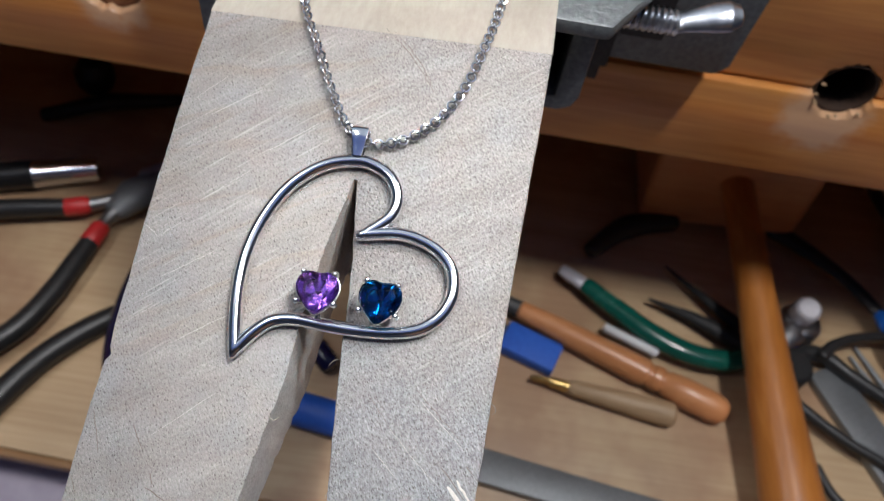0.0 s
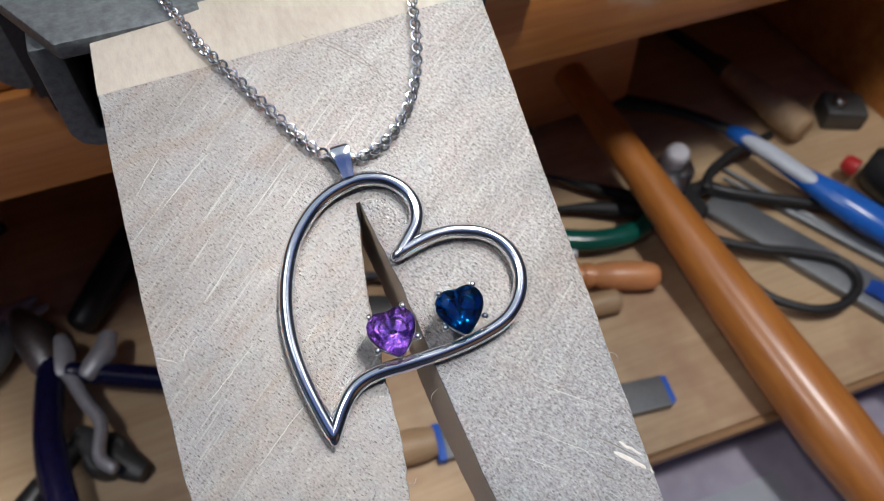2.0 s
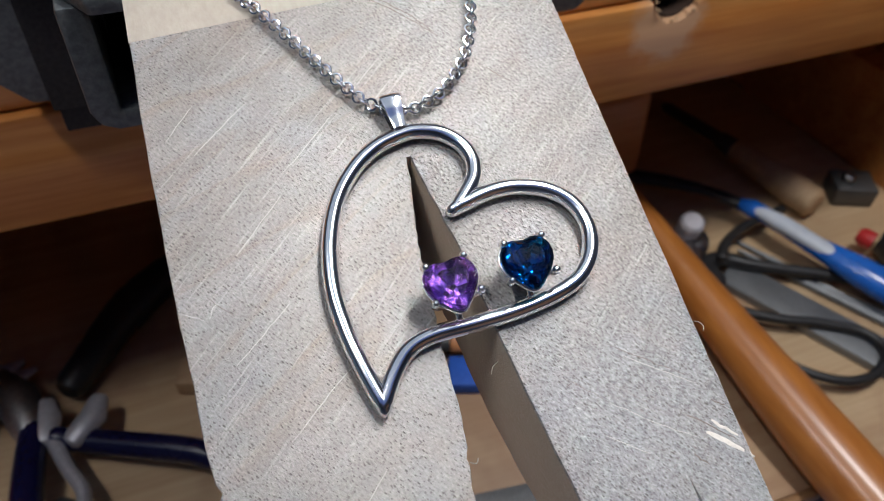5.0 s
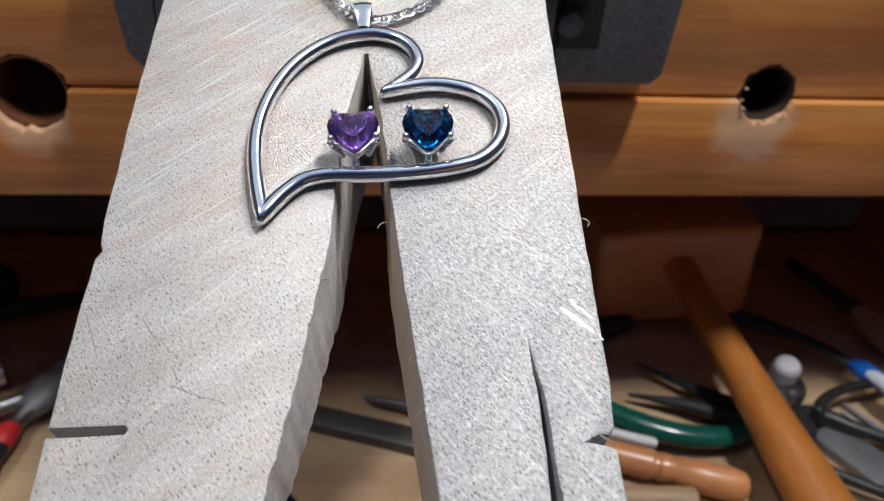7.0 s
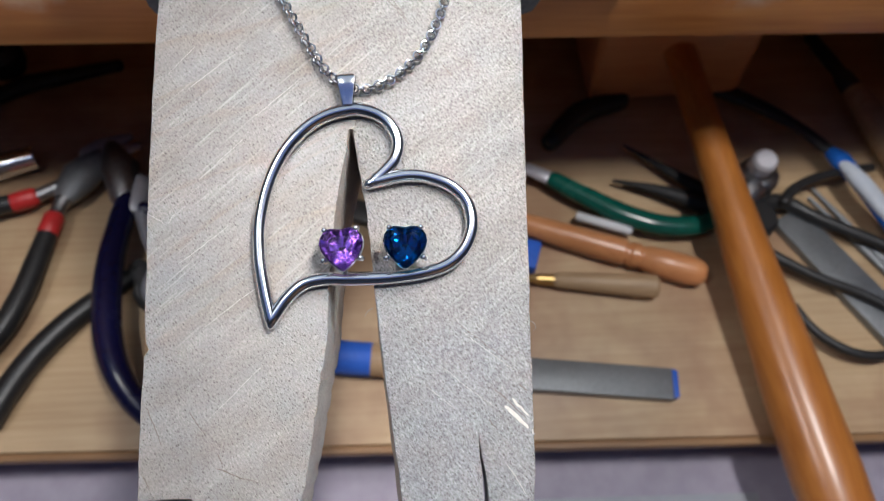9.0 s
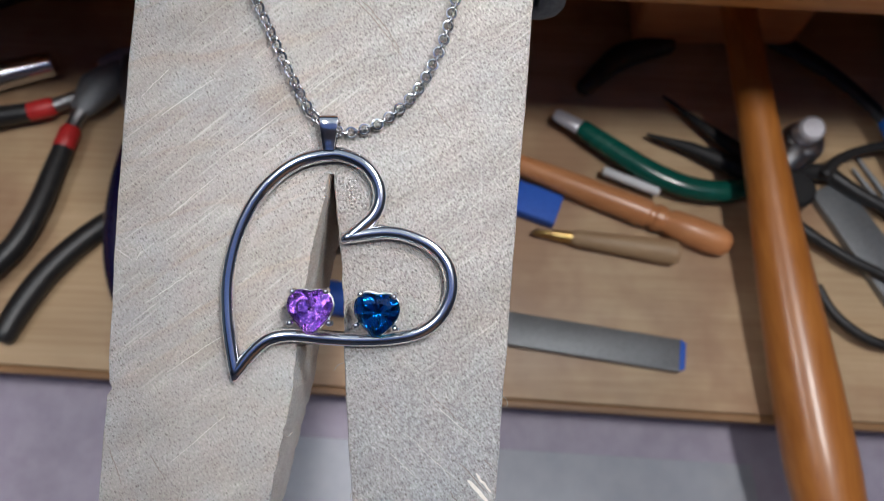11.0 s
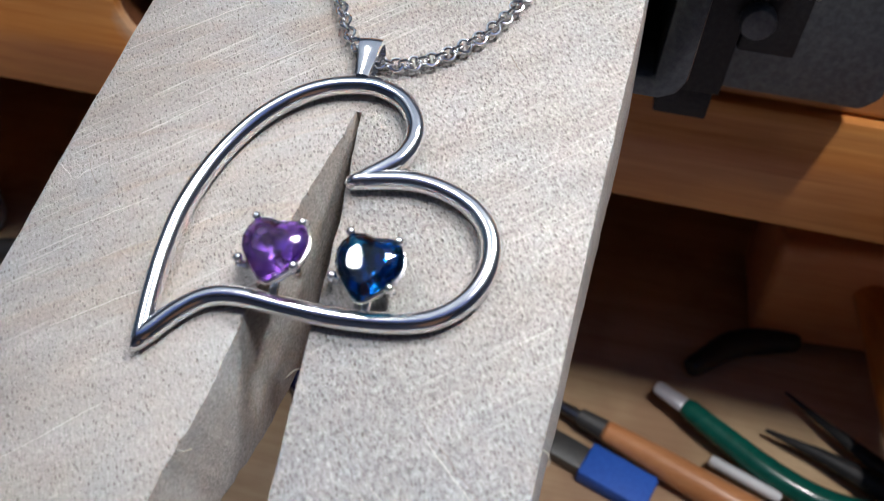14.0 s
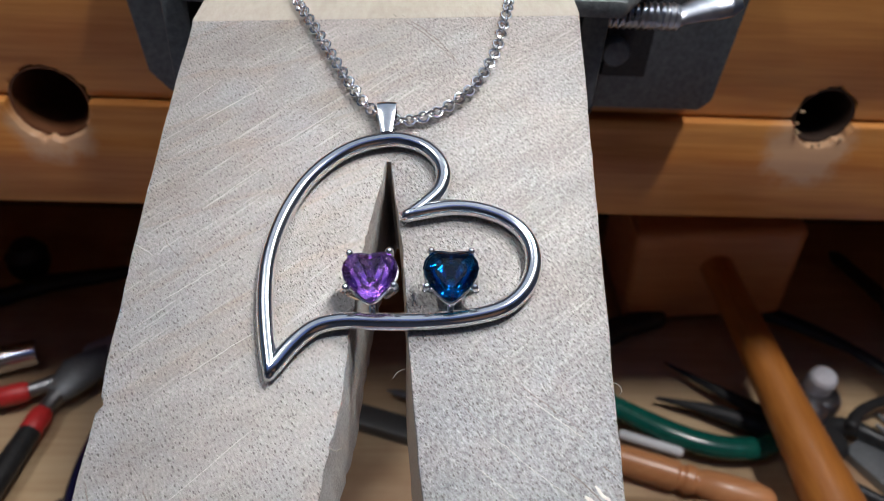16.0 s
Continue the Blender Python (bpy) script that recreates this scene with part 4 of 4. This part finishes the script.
def make_mallet():
    h = thing("mallet", (152, 60, T), "wooden mallet with a smooth varnished orange-brown handle", "mallet")
    axis = spline([(137.5, 160, T + 36.5), (143.0, 116, T + 29.5), (150.0, 58, T + 20.3), (157.0, 0, T + 12.6), (163.0, -50, T + 8.0)], 8)
    part("handle", tube(axis, [7.2, 7.2, 7.6, 9.0, 10.8, 12.6, 13.2, 11.6], 24, flat=0.88), HICKORY, h)
    bm = box(102, 174, 156, 204, T + 5, T + 55, 4.0, 3)
    bmesh.ops.rotate(bm, cent=(138, 180, T + 30), matrix=Matrix.Rotation(radians(-4), 3, "Y"), verts=bm.verts[:])
    part("head", bm, TURNED, h, "squared wooden mallet head in the shade")
    return h


make_mallet()


def make_flat_file():
    f = thing("flat_file", (60, 22, T), "flat grey hand file with blue tape round its wooden handle", "file")
    d = Vector((58, -7.5, 0)).normalized()
    n = Vector((-d.y, d.x, 0))
    e = Vector((115.5, 17.4, 0))
    q = lambda a, w, z: e - d * a + n * w + Vector((0, 0, T + z))
    bm = prism([(0, -5.2), (0, 5.2), (1.2, 6.3), (90, 6.6), (90, -6.6), (1.2, -6.3)], lambda u, w, z: q(u, w, z), 0.1, 4.6, 0.6)
    part("blade", bm, FILE_STEEL, f)
    part("tip_tape", prism([(-0.6, -5.0), (-0.6, 5.0), (1.6, 6.1), (1.6, -6.1)], lambda u, w, z: q(u, w, z), 0.05, 4.9, 0.2), TAPE, f, "blue tape on the file's tip")
    part("tape_ring", prism([(88, -6.9), (88, 6.9), (91, 6.9), (91, -6.9)], lambda u, w, z: q(u, w, z), 0.05, 5.4, 0.3), TAPE, f, "ring of blue tape")
    part("handle", lathe(q(91, 0, 6.4), q(150, 0, 6.4), [(0, 5), (0.1, 6.2), (0.6, 6.3), (1, 5.2)], 18), PALE_HANDLE, f, "pale wooden handle")
    part("handle_tape", lathe(q(117, 0, 6.5), q(147, 0, 6.5), [(0, 6.5), (1, 6.5)], 18), TAPE, f, "blue tape wrapping")
    return f


make_flat_file()


def make_turned_tool():
    t = thing("graver", (100, 76, T), "graver with a turned orange-brown wooden handle", "hand tool")
    p0, p1 = (52, 94.5, T + 6.2), (137, 62.3, T + 6.2)
    part("handle", lathe(p0, p1, [(0, 3.0), (0.01, 4.0), (0.2, 4.9), (0.45, 5.5), (0.60, 5.7), (0.625, 5.6), (0.635, 4.7), (0.65, 4.7), (0.66, 5.4), (0.69, 5.4), (0.70, 4.7), (0.715, 4.7), (0.73, 5.5), (0.82, 6.1), (0.93, 6.1), (0.98, 5.2), (1, 3.6)], 22), TURNED, t)
    part("ferrule", lathe((52.0, 94.5, T + 6.2), (43, 97.9, T + 6.2), [(0, 3.8), (1, 3.2)], 16), STEEL_DARK, t, "dark iron ferrule")
    part("blade", lathe((43, 97.9, T + 6.2), (0, 114, T + 5), [(0, 2.2), (0.9, 1.6), (1, 0.3)], 10), STEEL, t)
    return t


make_turned_tool()


def make_awl():
    t = thing("awl", (95, 61, T), "small awl with a pale wooden handle and brass ferrule", "awl")
    part("handle", lathe((74, 63.4, T + 5.2), (116.5, 58.4, T + 5.2), [(0, 2.4), (0.04, 3.2), (0.4, 4.0), (0.85, 5.1), (0.97, 5.0), (1, 3.8)], 18), PALE_HANDLE, t)
    part("ferrule", lathe((74, 63.4, T + 5.2), (66.5, 64.4, T + 5.1), [(0, 2.3), (1, 1.9)], 14), BRASS, t)
    part("spike", lathe((66.5, 64.4, T + 5.1), (59, 65.3, T + 4.8), [(0, 1.5), (0.85, 1.3), (1, 0.7)], 10), BRASS, t, "short brass point")
    return t


make_awl()


def make_taped_file():
    t = thing("taped_file", (50, 90, T), "dark round file wrapped with blue tape at both ends", "file")
    d = Vector((118, -41.5, 0)).normalized()
    n = Vector((-d.y, d.x, 0))
    e = Vector((69.5, 74.5, 0))
    q = lambda a, w, z: e - d * a + n * w + Vector((0, 0, T + z))
    part("blade", prism([(16, -5.0), (16, 5.0), (104, 5.0), (104, -5.0)], lambda u, w, z: q(u, w, z), 0.2, 5.5, 1.2), STEEL_DARK, t)
    part("tape", prism([(0, -6.6), (0, 6.6), (24, 6.8), (24, -6.8)], lambda u, w, z: q(u, w, z), 0.1, 6.6, 1.0), TAPE, t, "blue tape wrapping")
    part("tape", prism([(98, -6.4), (98, 6.4), (116, 6.4), (116, -6.4)], lambda u, w, z: q(u, w, z), 0.1, 8.6, 1.0), TAPE, t, "blue tape wrapping")
    part("wood_end", prism([(112, -5.8), (112, 5.8), (125, 5.8), (125, -5.8)], lambda u, w, z: q(u, w, z), 0.2, 8.0, 1.0), PALE_HANDLE, t, "pale wooden end")
    return t


make_taped_file()


def make_white_rod():
    t = thing("rod", (98, 88, T), "short round white plastic rod", "rod")
    part("bar", tube([(88.8, 92.6, T + 6.0), (109.6, 84.6, T + 6.0)], 2.0, 12), WHITE_PLASTIC, t)
    return t


make_white_rod()


def make_green_pliers():
    p = thing("green_pliers", (150, 98, T), "long-nose pliers with dark green and black dipped handles", "pliers")
    g = spline([(80, 110.5, T + 8), (88, 104.8, T + 8), (96, 99.4, T + 8), (104, 94.0, T + 8), (112, 89.8, T + 8), (121, 86.4, T + 8), (131, 84.9, T + 8), (142, 86, T + 8), (158, 94, T + 8)], 6)
    part("handle", tube(g, [4.0, 4.4, 4.8, 4.8, 4.5, 4.0], 14, flat=0.85), GREEN, p, "dark green dipped handle")
    part("handle_end", tube([(69.5, 116.6, T + 8), (79.6, 110.8, T + 8)], [2.9, 3.4], 12, flat=0.6), CAP_STEEL, p, "bare bright handle end")
    part("pivot", lathe((170, 107, T + 2), (170, 107, T + 15), [(0, 9), (0.8, 9), (0.93, 8), (1, 6)], 22), STEEL, p, "steel pivot joint")
    part("rivet", lathe((169.6, 109.4, T + 12.5), (168.4, 106.6, T + 24.5), [(0, 5.4), (0.8, 5.4), (0.92, 5.0), (1, 4.0)], 20), CAP_STEEL, p, "pale polished screw head")
    part("joint", tube([(158, 94, T + 9), (164, 100, T + 9), (170, 107, T + 9)], [5.0, 7.5, 9.0], 14, flat=0.8), STEEL, p)
    return p


make_green_pliers()


def make_black_pliers():
    p = thing("black_pliers", (170, 80, T), "fine-nosed pliers with slim black handles", "pliers")
    part("jaw", tube([(108, 111, T + 5), (126, 105, T + 6), (143, 97, T + 7), (160, 90, T + 8)], [0.8, 2.6, 4.4, 5.6], 12, flat=0.8), CAST_DARK, p, "pointed blackened jaw")
    part("jaw", tube([(116, 130, T + 5), (129, 118, T + 6), (144, 105, T + 7), (160, 92, T + 8)], [0.6, 1.8, 3.2, 4.4], 12, flat=0.8), CAST_DARK, p, "pointed blackened jaw")
    part("pivot", lathe((165, 86, T + 3), (165, 86, T + 13), [(0, 8), (0.85, 8), (1, 6.5)], 20), CAST_DARK, p)
    a = spline([(165, 88, T + 7), (171, 95, T + 7), (181, 95.5, T + 7), (191, 88.5, T + 7), (205, 80, T + 7), (219, 72, T + 7), (231, 63.5, T + 7)], 6)
    part("handle", tube(a, [4.2, 3.6, 2.9, 2.6, 2.3], 12), BLACK, p)
    b = spline([(160, 80, T + 7), (164, 73, T + 7), (171, 67.5, T + 7), (185, 58, T + 7), (198, 51.5, T + 7), (211, 42.5, T + 7), (214, 34, T + 7), (210, 27.5, T + 7), (200, 23.8, T + 7), (190, 24.5, T + 7), (181, 29.5, T + 7), (174, 37, T + 7), (170, 46, T + 7)], 6)
    part("loop_handle", tube(b, [3.2, 2.3, 2.0, 2.0, 2.0, 1.9], 12), BLACK, p, "slim black looped handle")
    c = spline([(178, 93, T + 11), (184, 99.5, T + 11), (194, 104.5, T + 11), (206, 107.5, T + 11), (224, 110, T + 11)], 6)
    part("handle", tube(c, [2.6, 2.1, 2.0, 2.0], 10), BLACK, p)
    return p


make_black_pliers()


def make_files_right():
    f = thing("mill_file", (195, 50, T), "broad dark grey mill file lying flat", "file")
    d = Vector((0.476, -0.88, 0)).normalized()
    n = Vector((-d.y, d.x, 0))
    o = Vector((182, 91.5, 0))
    q = lambda a, w, z: o + d * a + n * w + Vector((0, 0, T + z))
    part("blade", prism([(0, -8), (0, 8), (118, 9), (118, -9)], lambda u, w, z: q(u, w, z), 0.1, 4.5, 0.6), FILE_STEEL, f)
    rng = random.Random(6)
    for i, (x, y, l) in enumerate(((199, 106, 104), (196, 101, 112), (206, 88, 96))):
        g = thing("needle_file", (x, y, T), "thin grey steel needle file", "file", group="needle files in the drawer")
        e = Vector((0.46 + 0.05 * i, -0.86, 0)).normalized()
        p0 = Vector((x, y, T + 1.8))
        part("blade", lathe(p0, p0 + e * l, [(0, 0.8), (0.3, 1.75), (0.8, 1.75), (1, 1.5)], 8), FILE_STEEL, g)
    # torn strips of blue tape beside them
    for x, y, a, l in ((217, 28, -1.09, 35), (208, 0, -0.96, 20), (231, 29, -1.75, 17)):
        s = thing("tape_strip", (x, y, T), "crumpled strip of torn blue masking tape", "tape", group="torn tape strips")
        e = Vector((math.cos(a), math.sin(a), 0))
        w = Vector((-e.y, e.x, 0))
        bm = bmesh.new()
        rows = []
        for i in range(9):
            c0 = Vector((x, y, T + 5.4 + 1.6 * math.sin(i * 1.1))) + e * (l * i / 8)
            rows.append([bm.verts.new(c0 + w * k + Vector((0, 0, 0.8 * math.sin(k + i)))) for k in (-4.4, -1.6, 1.6, 4.4)])
        for p, q2 in zip(rows, rows[1:]):
            for k in range(3):
                bm.faces.new((p[k], p[k + 1], q2[k + 1], q2[k]))
        bmesh.ops.solidify(bm, geom=bm.faces[:], thickness=0.3)
        part("strip", bm, TAPE, s)


make_files_right()


def make_brush():
    b = thing("cleaning_brush", (240, 75, T), "blue and white plastic-handled cleaning brush", "brush")
    pts = spline([(207, 118, T + 12), (210.5, 110, T + 13), (216, 93, T + 13.5), (226, 68.5, T + 13.5), (236.5, 47.5, T + 12), (246, 29, T + 10)], 6)
    part("handle", tube(pts, [3.4, 4.8, 4.2, 3.8, 5.2, 7.4, 7.8, 6.8, 4.6], 18, flat=0.8), BRUSH_BLUE, b)
    grip = spline([(208.0, 114, T + 13.6), (213.5, 98, T + 15.2), (219.5, 82, T + 15.2), (225, 69, T + 15.2), (228.5, 61, T + 15.8), (231.5, 53, T + 16.2)], 6)
    part("grip", tube(grip, [2.6, 4.4, 4.2, 4.0, 4.2, 3.6, 1.2], 14, flat=0.75), BRUSH_WHITE, b, "pale grip inlay")
    neck = spline([(206.5, 119, T + 12), (197, 133, T + 11), (184, 147, T + 9), (168, 160, T + 7)], 5)
    part("neck", tube(neck, [3.2, 3.0, 3.8, 4.4], 12, flat=0.7), BLACK, b, "dark bristle head")
    return b


make_brush()


def make_torch():
    t = thing("torch", (282, 60, T), "black ribbed torch with a red ring", "torch")
    p0, p1 = Vector((254, 79, T + 13)), Vector((298, -22, T + 13))
    part("barrel", lathe(p0, p1, [(0, 8), (0.04, 10.5), (0.12, 12), (0.3, 12.4), (0.32, 11.8), (0.9, 12), (1, 10)], 24), BLACK, t)
    part("ring", lathe(p0 + Vector((-4, 0, -3)), p0 + Vector((-4, 0, -3)) + (p0 - p1).normalized() * 7, [(0, 4.2), (0.7, 4.2), (1, 3)], 20), RED, t, "red end cap")
    return t


make_torch()


def make_red_pliers():
    p = thing("red_pliers", (-128, 90, T), "steel pliers with black dipped handles and red bands", "pliers")
    part("joint", tube([(-112, 128, T + 8), (-119, 119, T + 8), (-123, 110, T + 8)], [6.0, 8.4, 5.6], 14, flat=0.7), FILE_STEEL, p, "steel joint")
    part("jaw", tube([(-114, 126, T + 8), (-106, 131, T + 8), (-97, 134, T + 8)], [5.4, 3.8, 1.6], 12, flat=0.8), PALE_STEEL, p)
    part("jaw", tube([(-117, 129, T + 8), (-111, 135, T + 8), (-101, 139, T + 8)], [5.0, 3.8, 1.6], 12, flat=0.8), PALE_STEEL, p)
    a = spline([(-122, 112, T + 8), (-125, 104, T + 8), (-127, 96, T + 8)], 4)
    part("shank", tube(a, [3.8, 2.9, 3.0], 12), STEEL, p)
    part("band", tube([(-126.2, 99, T + 8), (-127.6, 91.5, T + 8)], 4.1, 14), RED, p, "red band")
    a = spline([(-127.4, 92, T + 8), (-129.5, 80, T + 8), (-132, 66, T + 8), (-137.5, 50, T + 8), (-148, 36, T + 8), (-160, 28, T + 8)], 6)
    part("handle", tube(a, [3.9, 4.3, 4.5, 4.4, 4.2], 14), BLACK, p)
    a = spline([(-121, 117, T + 8), (-129, 113, T + 8), (-137, 109, T + 8)], 4)
    part("shank", tube(a, [3.6, 2.8, 2.9], 12), STEEL, p)
    part("band", tube([(-136, 109.5, T + 8), (-143.5, 106.8, T + 8)], 4.0, 14), RED, p, "red band")
    a = spline([(-143, 107, T + 8), (-157, 103.5, T + 8), (-172, 99, T + 8), (-190, 88, T + 8)], 6)
    part("handle", tube(a, [3.8, 4.3, 4.3, 4.0], 14), BLACK, p)
    return p


make_red_pliers()


def make_navy_cutters():
    p = thing("navy_cutters", (-97, 80, T), "end cutters with glossy navy dipped handles", "cutters")
    z = T + 14
    part("jaw", tube([(-106, 130, z), (-101, 118, z), (-97, 104, z)], [3.0, 7.5, 6.0], 14, flat=0.8), STEEL, p, "steel cutting jaw")
    part("jaw", tube([(-92, 112, z), (-92, 106, z), (-93, 98, z)], [3.6, 5.0, 4.6], 12, flat=0.8), PALE_STEEL, p)
    part("jaw", tube([(-75, 108, z), (-77, 102, z), (-84, 95, z)], [3.4, 4.6, 4.0], 12, flat=0.8), PALE_STEEL, p)
    part("spring", tube(spline([(-90, 96, z), (-86, 84, z), (-82, 74, z), (-84, 62, z), (-80, 56, z)], 5), [2.6, 2.4, 2.2], 10), PALE_STEEL, p, "bright leaf spring")
    a = spline([(-96, 104, z), (-97.5, 92, z), (-99, 76, z), (-98.5, 60, z), (-96, 44, z), (-91, 30, z), (-84, 19, z - 3), (-76, 12, z - 6)], 6)
    part("handle", tube(a, [4.4, 5.0, 5.4, 5.3, 4.8, 4.3], 14), NAVY, p)
    a = spline([(-90, 98, z), (-80.5, 95, z - 3), (-62, 86, z - 3), (-46, 77.5, z - 3), (-33, 67, z - 5), (-20, 56, z - 8)], 6)
    part("handle", tube(a, [3.6, 4.4, 4.6, 4.6, 4.2], 14), NAVY, p)
    return p


make_navy_cutters()


def make_black_cutters():
    p = thing("black_cutters", (-105, 50, T), "small cutters with glossy black handles", "cutters")
    z = T + 5
    a = spline([(-90, 76, z), (-99, 68, z), (-109, 59.5, z), (-118, 50, z), (-126, 39, z), (-132, 27, z), (-136, 16, z)], 6)
    part("handle", tube(a, [3.0, 4.0, 4.6, 4.8, 4.8, 4.4], 14), BLACK, p)
    part("joint", lathe((-84, 66, T), (-84, 66, T + 8), [(0, 8), (0.8, 8), (1, 6.5)], 18), STEEL_DARK, p)
    part("jaw", tube([(-92, 77, z), (-84, 66, z), (-74, 56, z)], [4, 7, 4], 12, flat=0.7), STEEL_DARK, p)
    return p


make_black_cutters()


def make_paint_brush():
    b = thing("soft_brush", (-150, 126, T), "black-handled brush with a pale metal ferrule", "brush")
    p0, p1 = Vector((-205, 108, T + 7)), Vector((-164, 122, T + 7))
    part("handle", lathe(p0, p1, [(0, 4), (0.05, 5.4), (0.5, 6.2), (1, 6.2)], 16), BLACK, b)
    part("ferrule", lathe(p1, p1 + (p1 - p0).normalized() * 26, [(0, 6.2), (0.3, 5.6), (1, 5.0)], 16), SILVER_SOFT, b, "pale metal ferrule")
    return b


make_paint_brush()


def make_bottle():
    b = thing("bottle", (-236, 118, T), "translucent white plastic bottle", "bottle")
    part("body", lathe((-236, 122, T), (-236, 122, T + 62), [(0, 24), (0.03, 27), (0.75, 27), (0.9, 20), (1, 11)], 28), WHITE_PLASTIC, b)
    part("cap", lathe((-236, 122, T + 62.2), (-236, 122, T + 78), [(0, 11), (0.9, 11), (1, 9)], 20), WHITE_PLASTIC, b)
    return b


make_bottle()


def make_dark_tools():
    """Tools that lie in the shade at the back of the drawer."""
    for x0, y0, x1, y1, r in ((82, 132, 120, 156, 5.5), (-85, 122, -30, 177, 8.0)):
        t = thing("dark_handle", ((x0 + x1) / 2, (y0 + y1) / 2, T), "black tool handle in the shade of the bench", "hand tool", group="dark tools at the drawer's back")
        part("grip", tube(spline([(x0, y0, T + r), ((x0 + x1) / 2 - 3, (y0 + y1) / 2 + 4, T + r), (x1, y1, T + r)], 5), [r * 0.7, r, r * 0.8], 12), BLACK, t)

    k = thing("knob_tool", (-140, 175, T), "slim dark tool with a round black knob in the shade", "hand tool")
    part("shaft", tube([(-176, 158, T + 5), (-150, 172, T + 6), (-112, 183, T + 5)], [3.2, 4.0, 2.6], 12), CAST_DARK, k)
    part("knob", lathe((-163, 186, T + 0.5), (-163, 186, T + 16), [(0, 7), (0.3, 9), (0.7, 9), (1, 5.5)], 18), BLACK, k, "round black knob")


make_dark_tools()


def make_back_clutter():
    h = thing("chisel", (236, 130, T), "old chisel with a worn pale wooden handle in the shade", "chisel")
    part("handle", lathe((243, 108, T + 9), (232, 156, T + 9), [(0, 5.5), (0.03, 7.4), (0.3, 8.0), (0.7, 6.4), (1, 5.2)], 18), PALE_HANDLE, h)
    part("ferrule", lathe((232, 156, T + 9), (230, 165, T + 9), [(0, 5.0), (1, 4.2)], 16), STEEL_DARK, h)
    part("blade", lathe((230, 165, T + 9), (222, 205, T + 5), [(0, 3.4), (0.9, 3.0), (1, 1.0)], 10), STEEL_DARK, h)
    b = thing("steel_block", (268, 116, T), "small dull grey steel block with a clamp screw", "steel block")
    bm = box(258, 278, 108, 124, T + 0.1, T + 11, 1.5)
    bmesh.ops.rotate(bm, cent=(268, 107, T), matrix=Matrix.Rotation(radians(-24), 3, "Z"), verts=bm.verts[:])
    part("body", bm, STEEL_DARK, b)
    part("screw", lathe((268, 116, T + 11), (268, 116, T + 15), [(0, 3.4), (0.8, 3.4), (1, 2.6)], 14), STEEL, b)


make_back_clutter()


def make_catch_drawer():
    d = thing("catch_drawer", (0, -60, T - 40), "shallow catch drawer lined with pale lilac-white paper", "drawer")
    z = T - 28
    part("bottom", box(-420, 420, -330, 230, z - 10, z - 1, 0.6), TRAY_EDGE, d)
    part("liner", box(-418, 418, -328, 228, z - 0.8, z, 0.2), LINER, d, "pale lilac-white paper liner")
    part("front", box(-420, 420, -346, -330.3, z - 12, z + 22, 1.0), BENCH_WOOD, d)
    s = thing("plastic_sheet", (60, -70, z), "clear pale bluish plastic sheet on the drawer liner", "plastic sheet")
    up = lambda u, w, h: Vector((u, w, h))
    part("sheet", prism([(-36, -13), (151, -19), (160, -140), (-30, -136)], up, z + 0.3, z + 1.2, 0.2), BIN_LID, s)
    return d


make_catch_drawer()
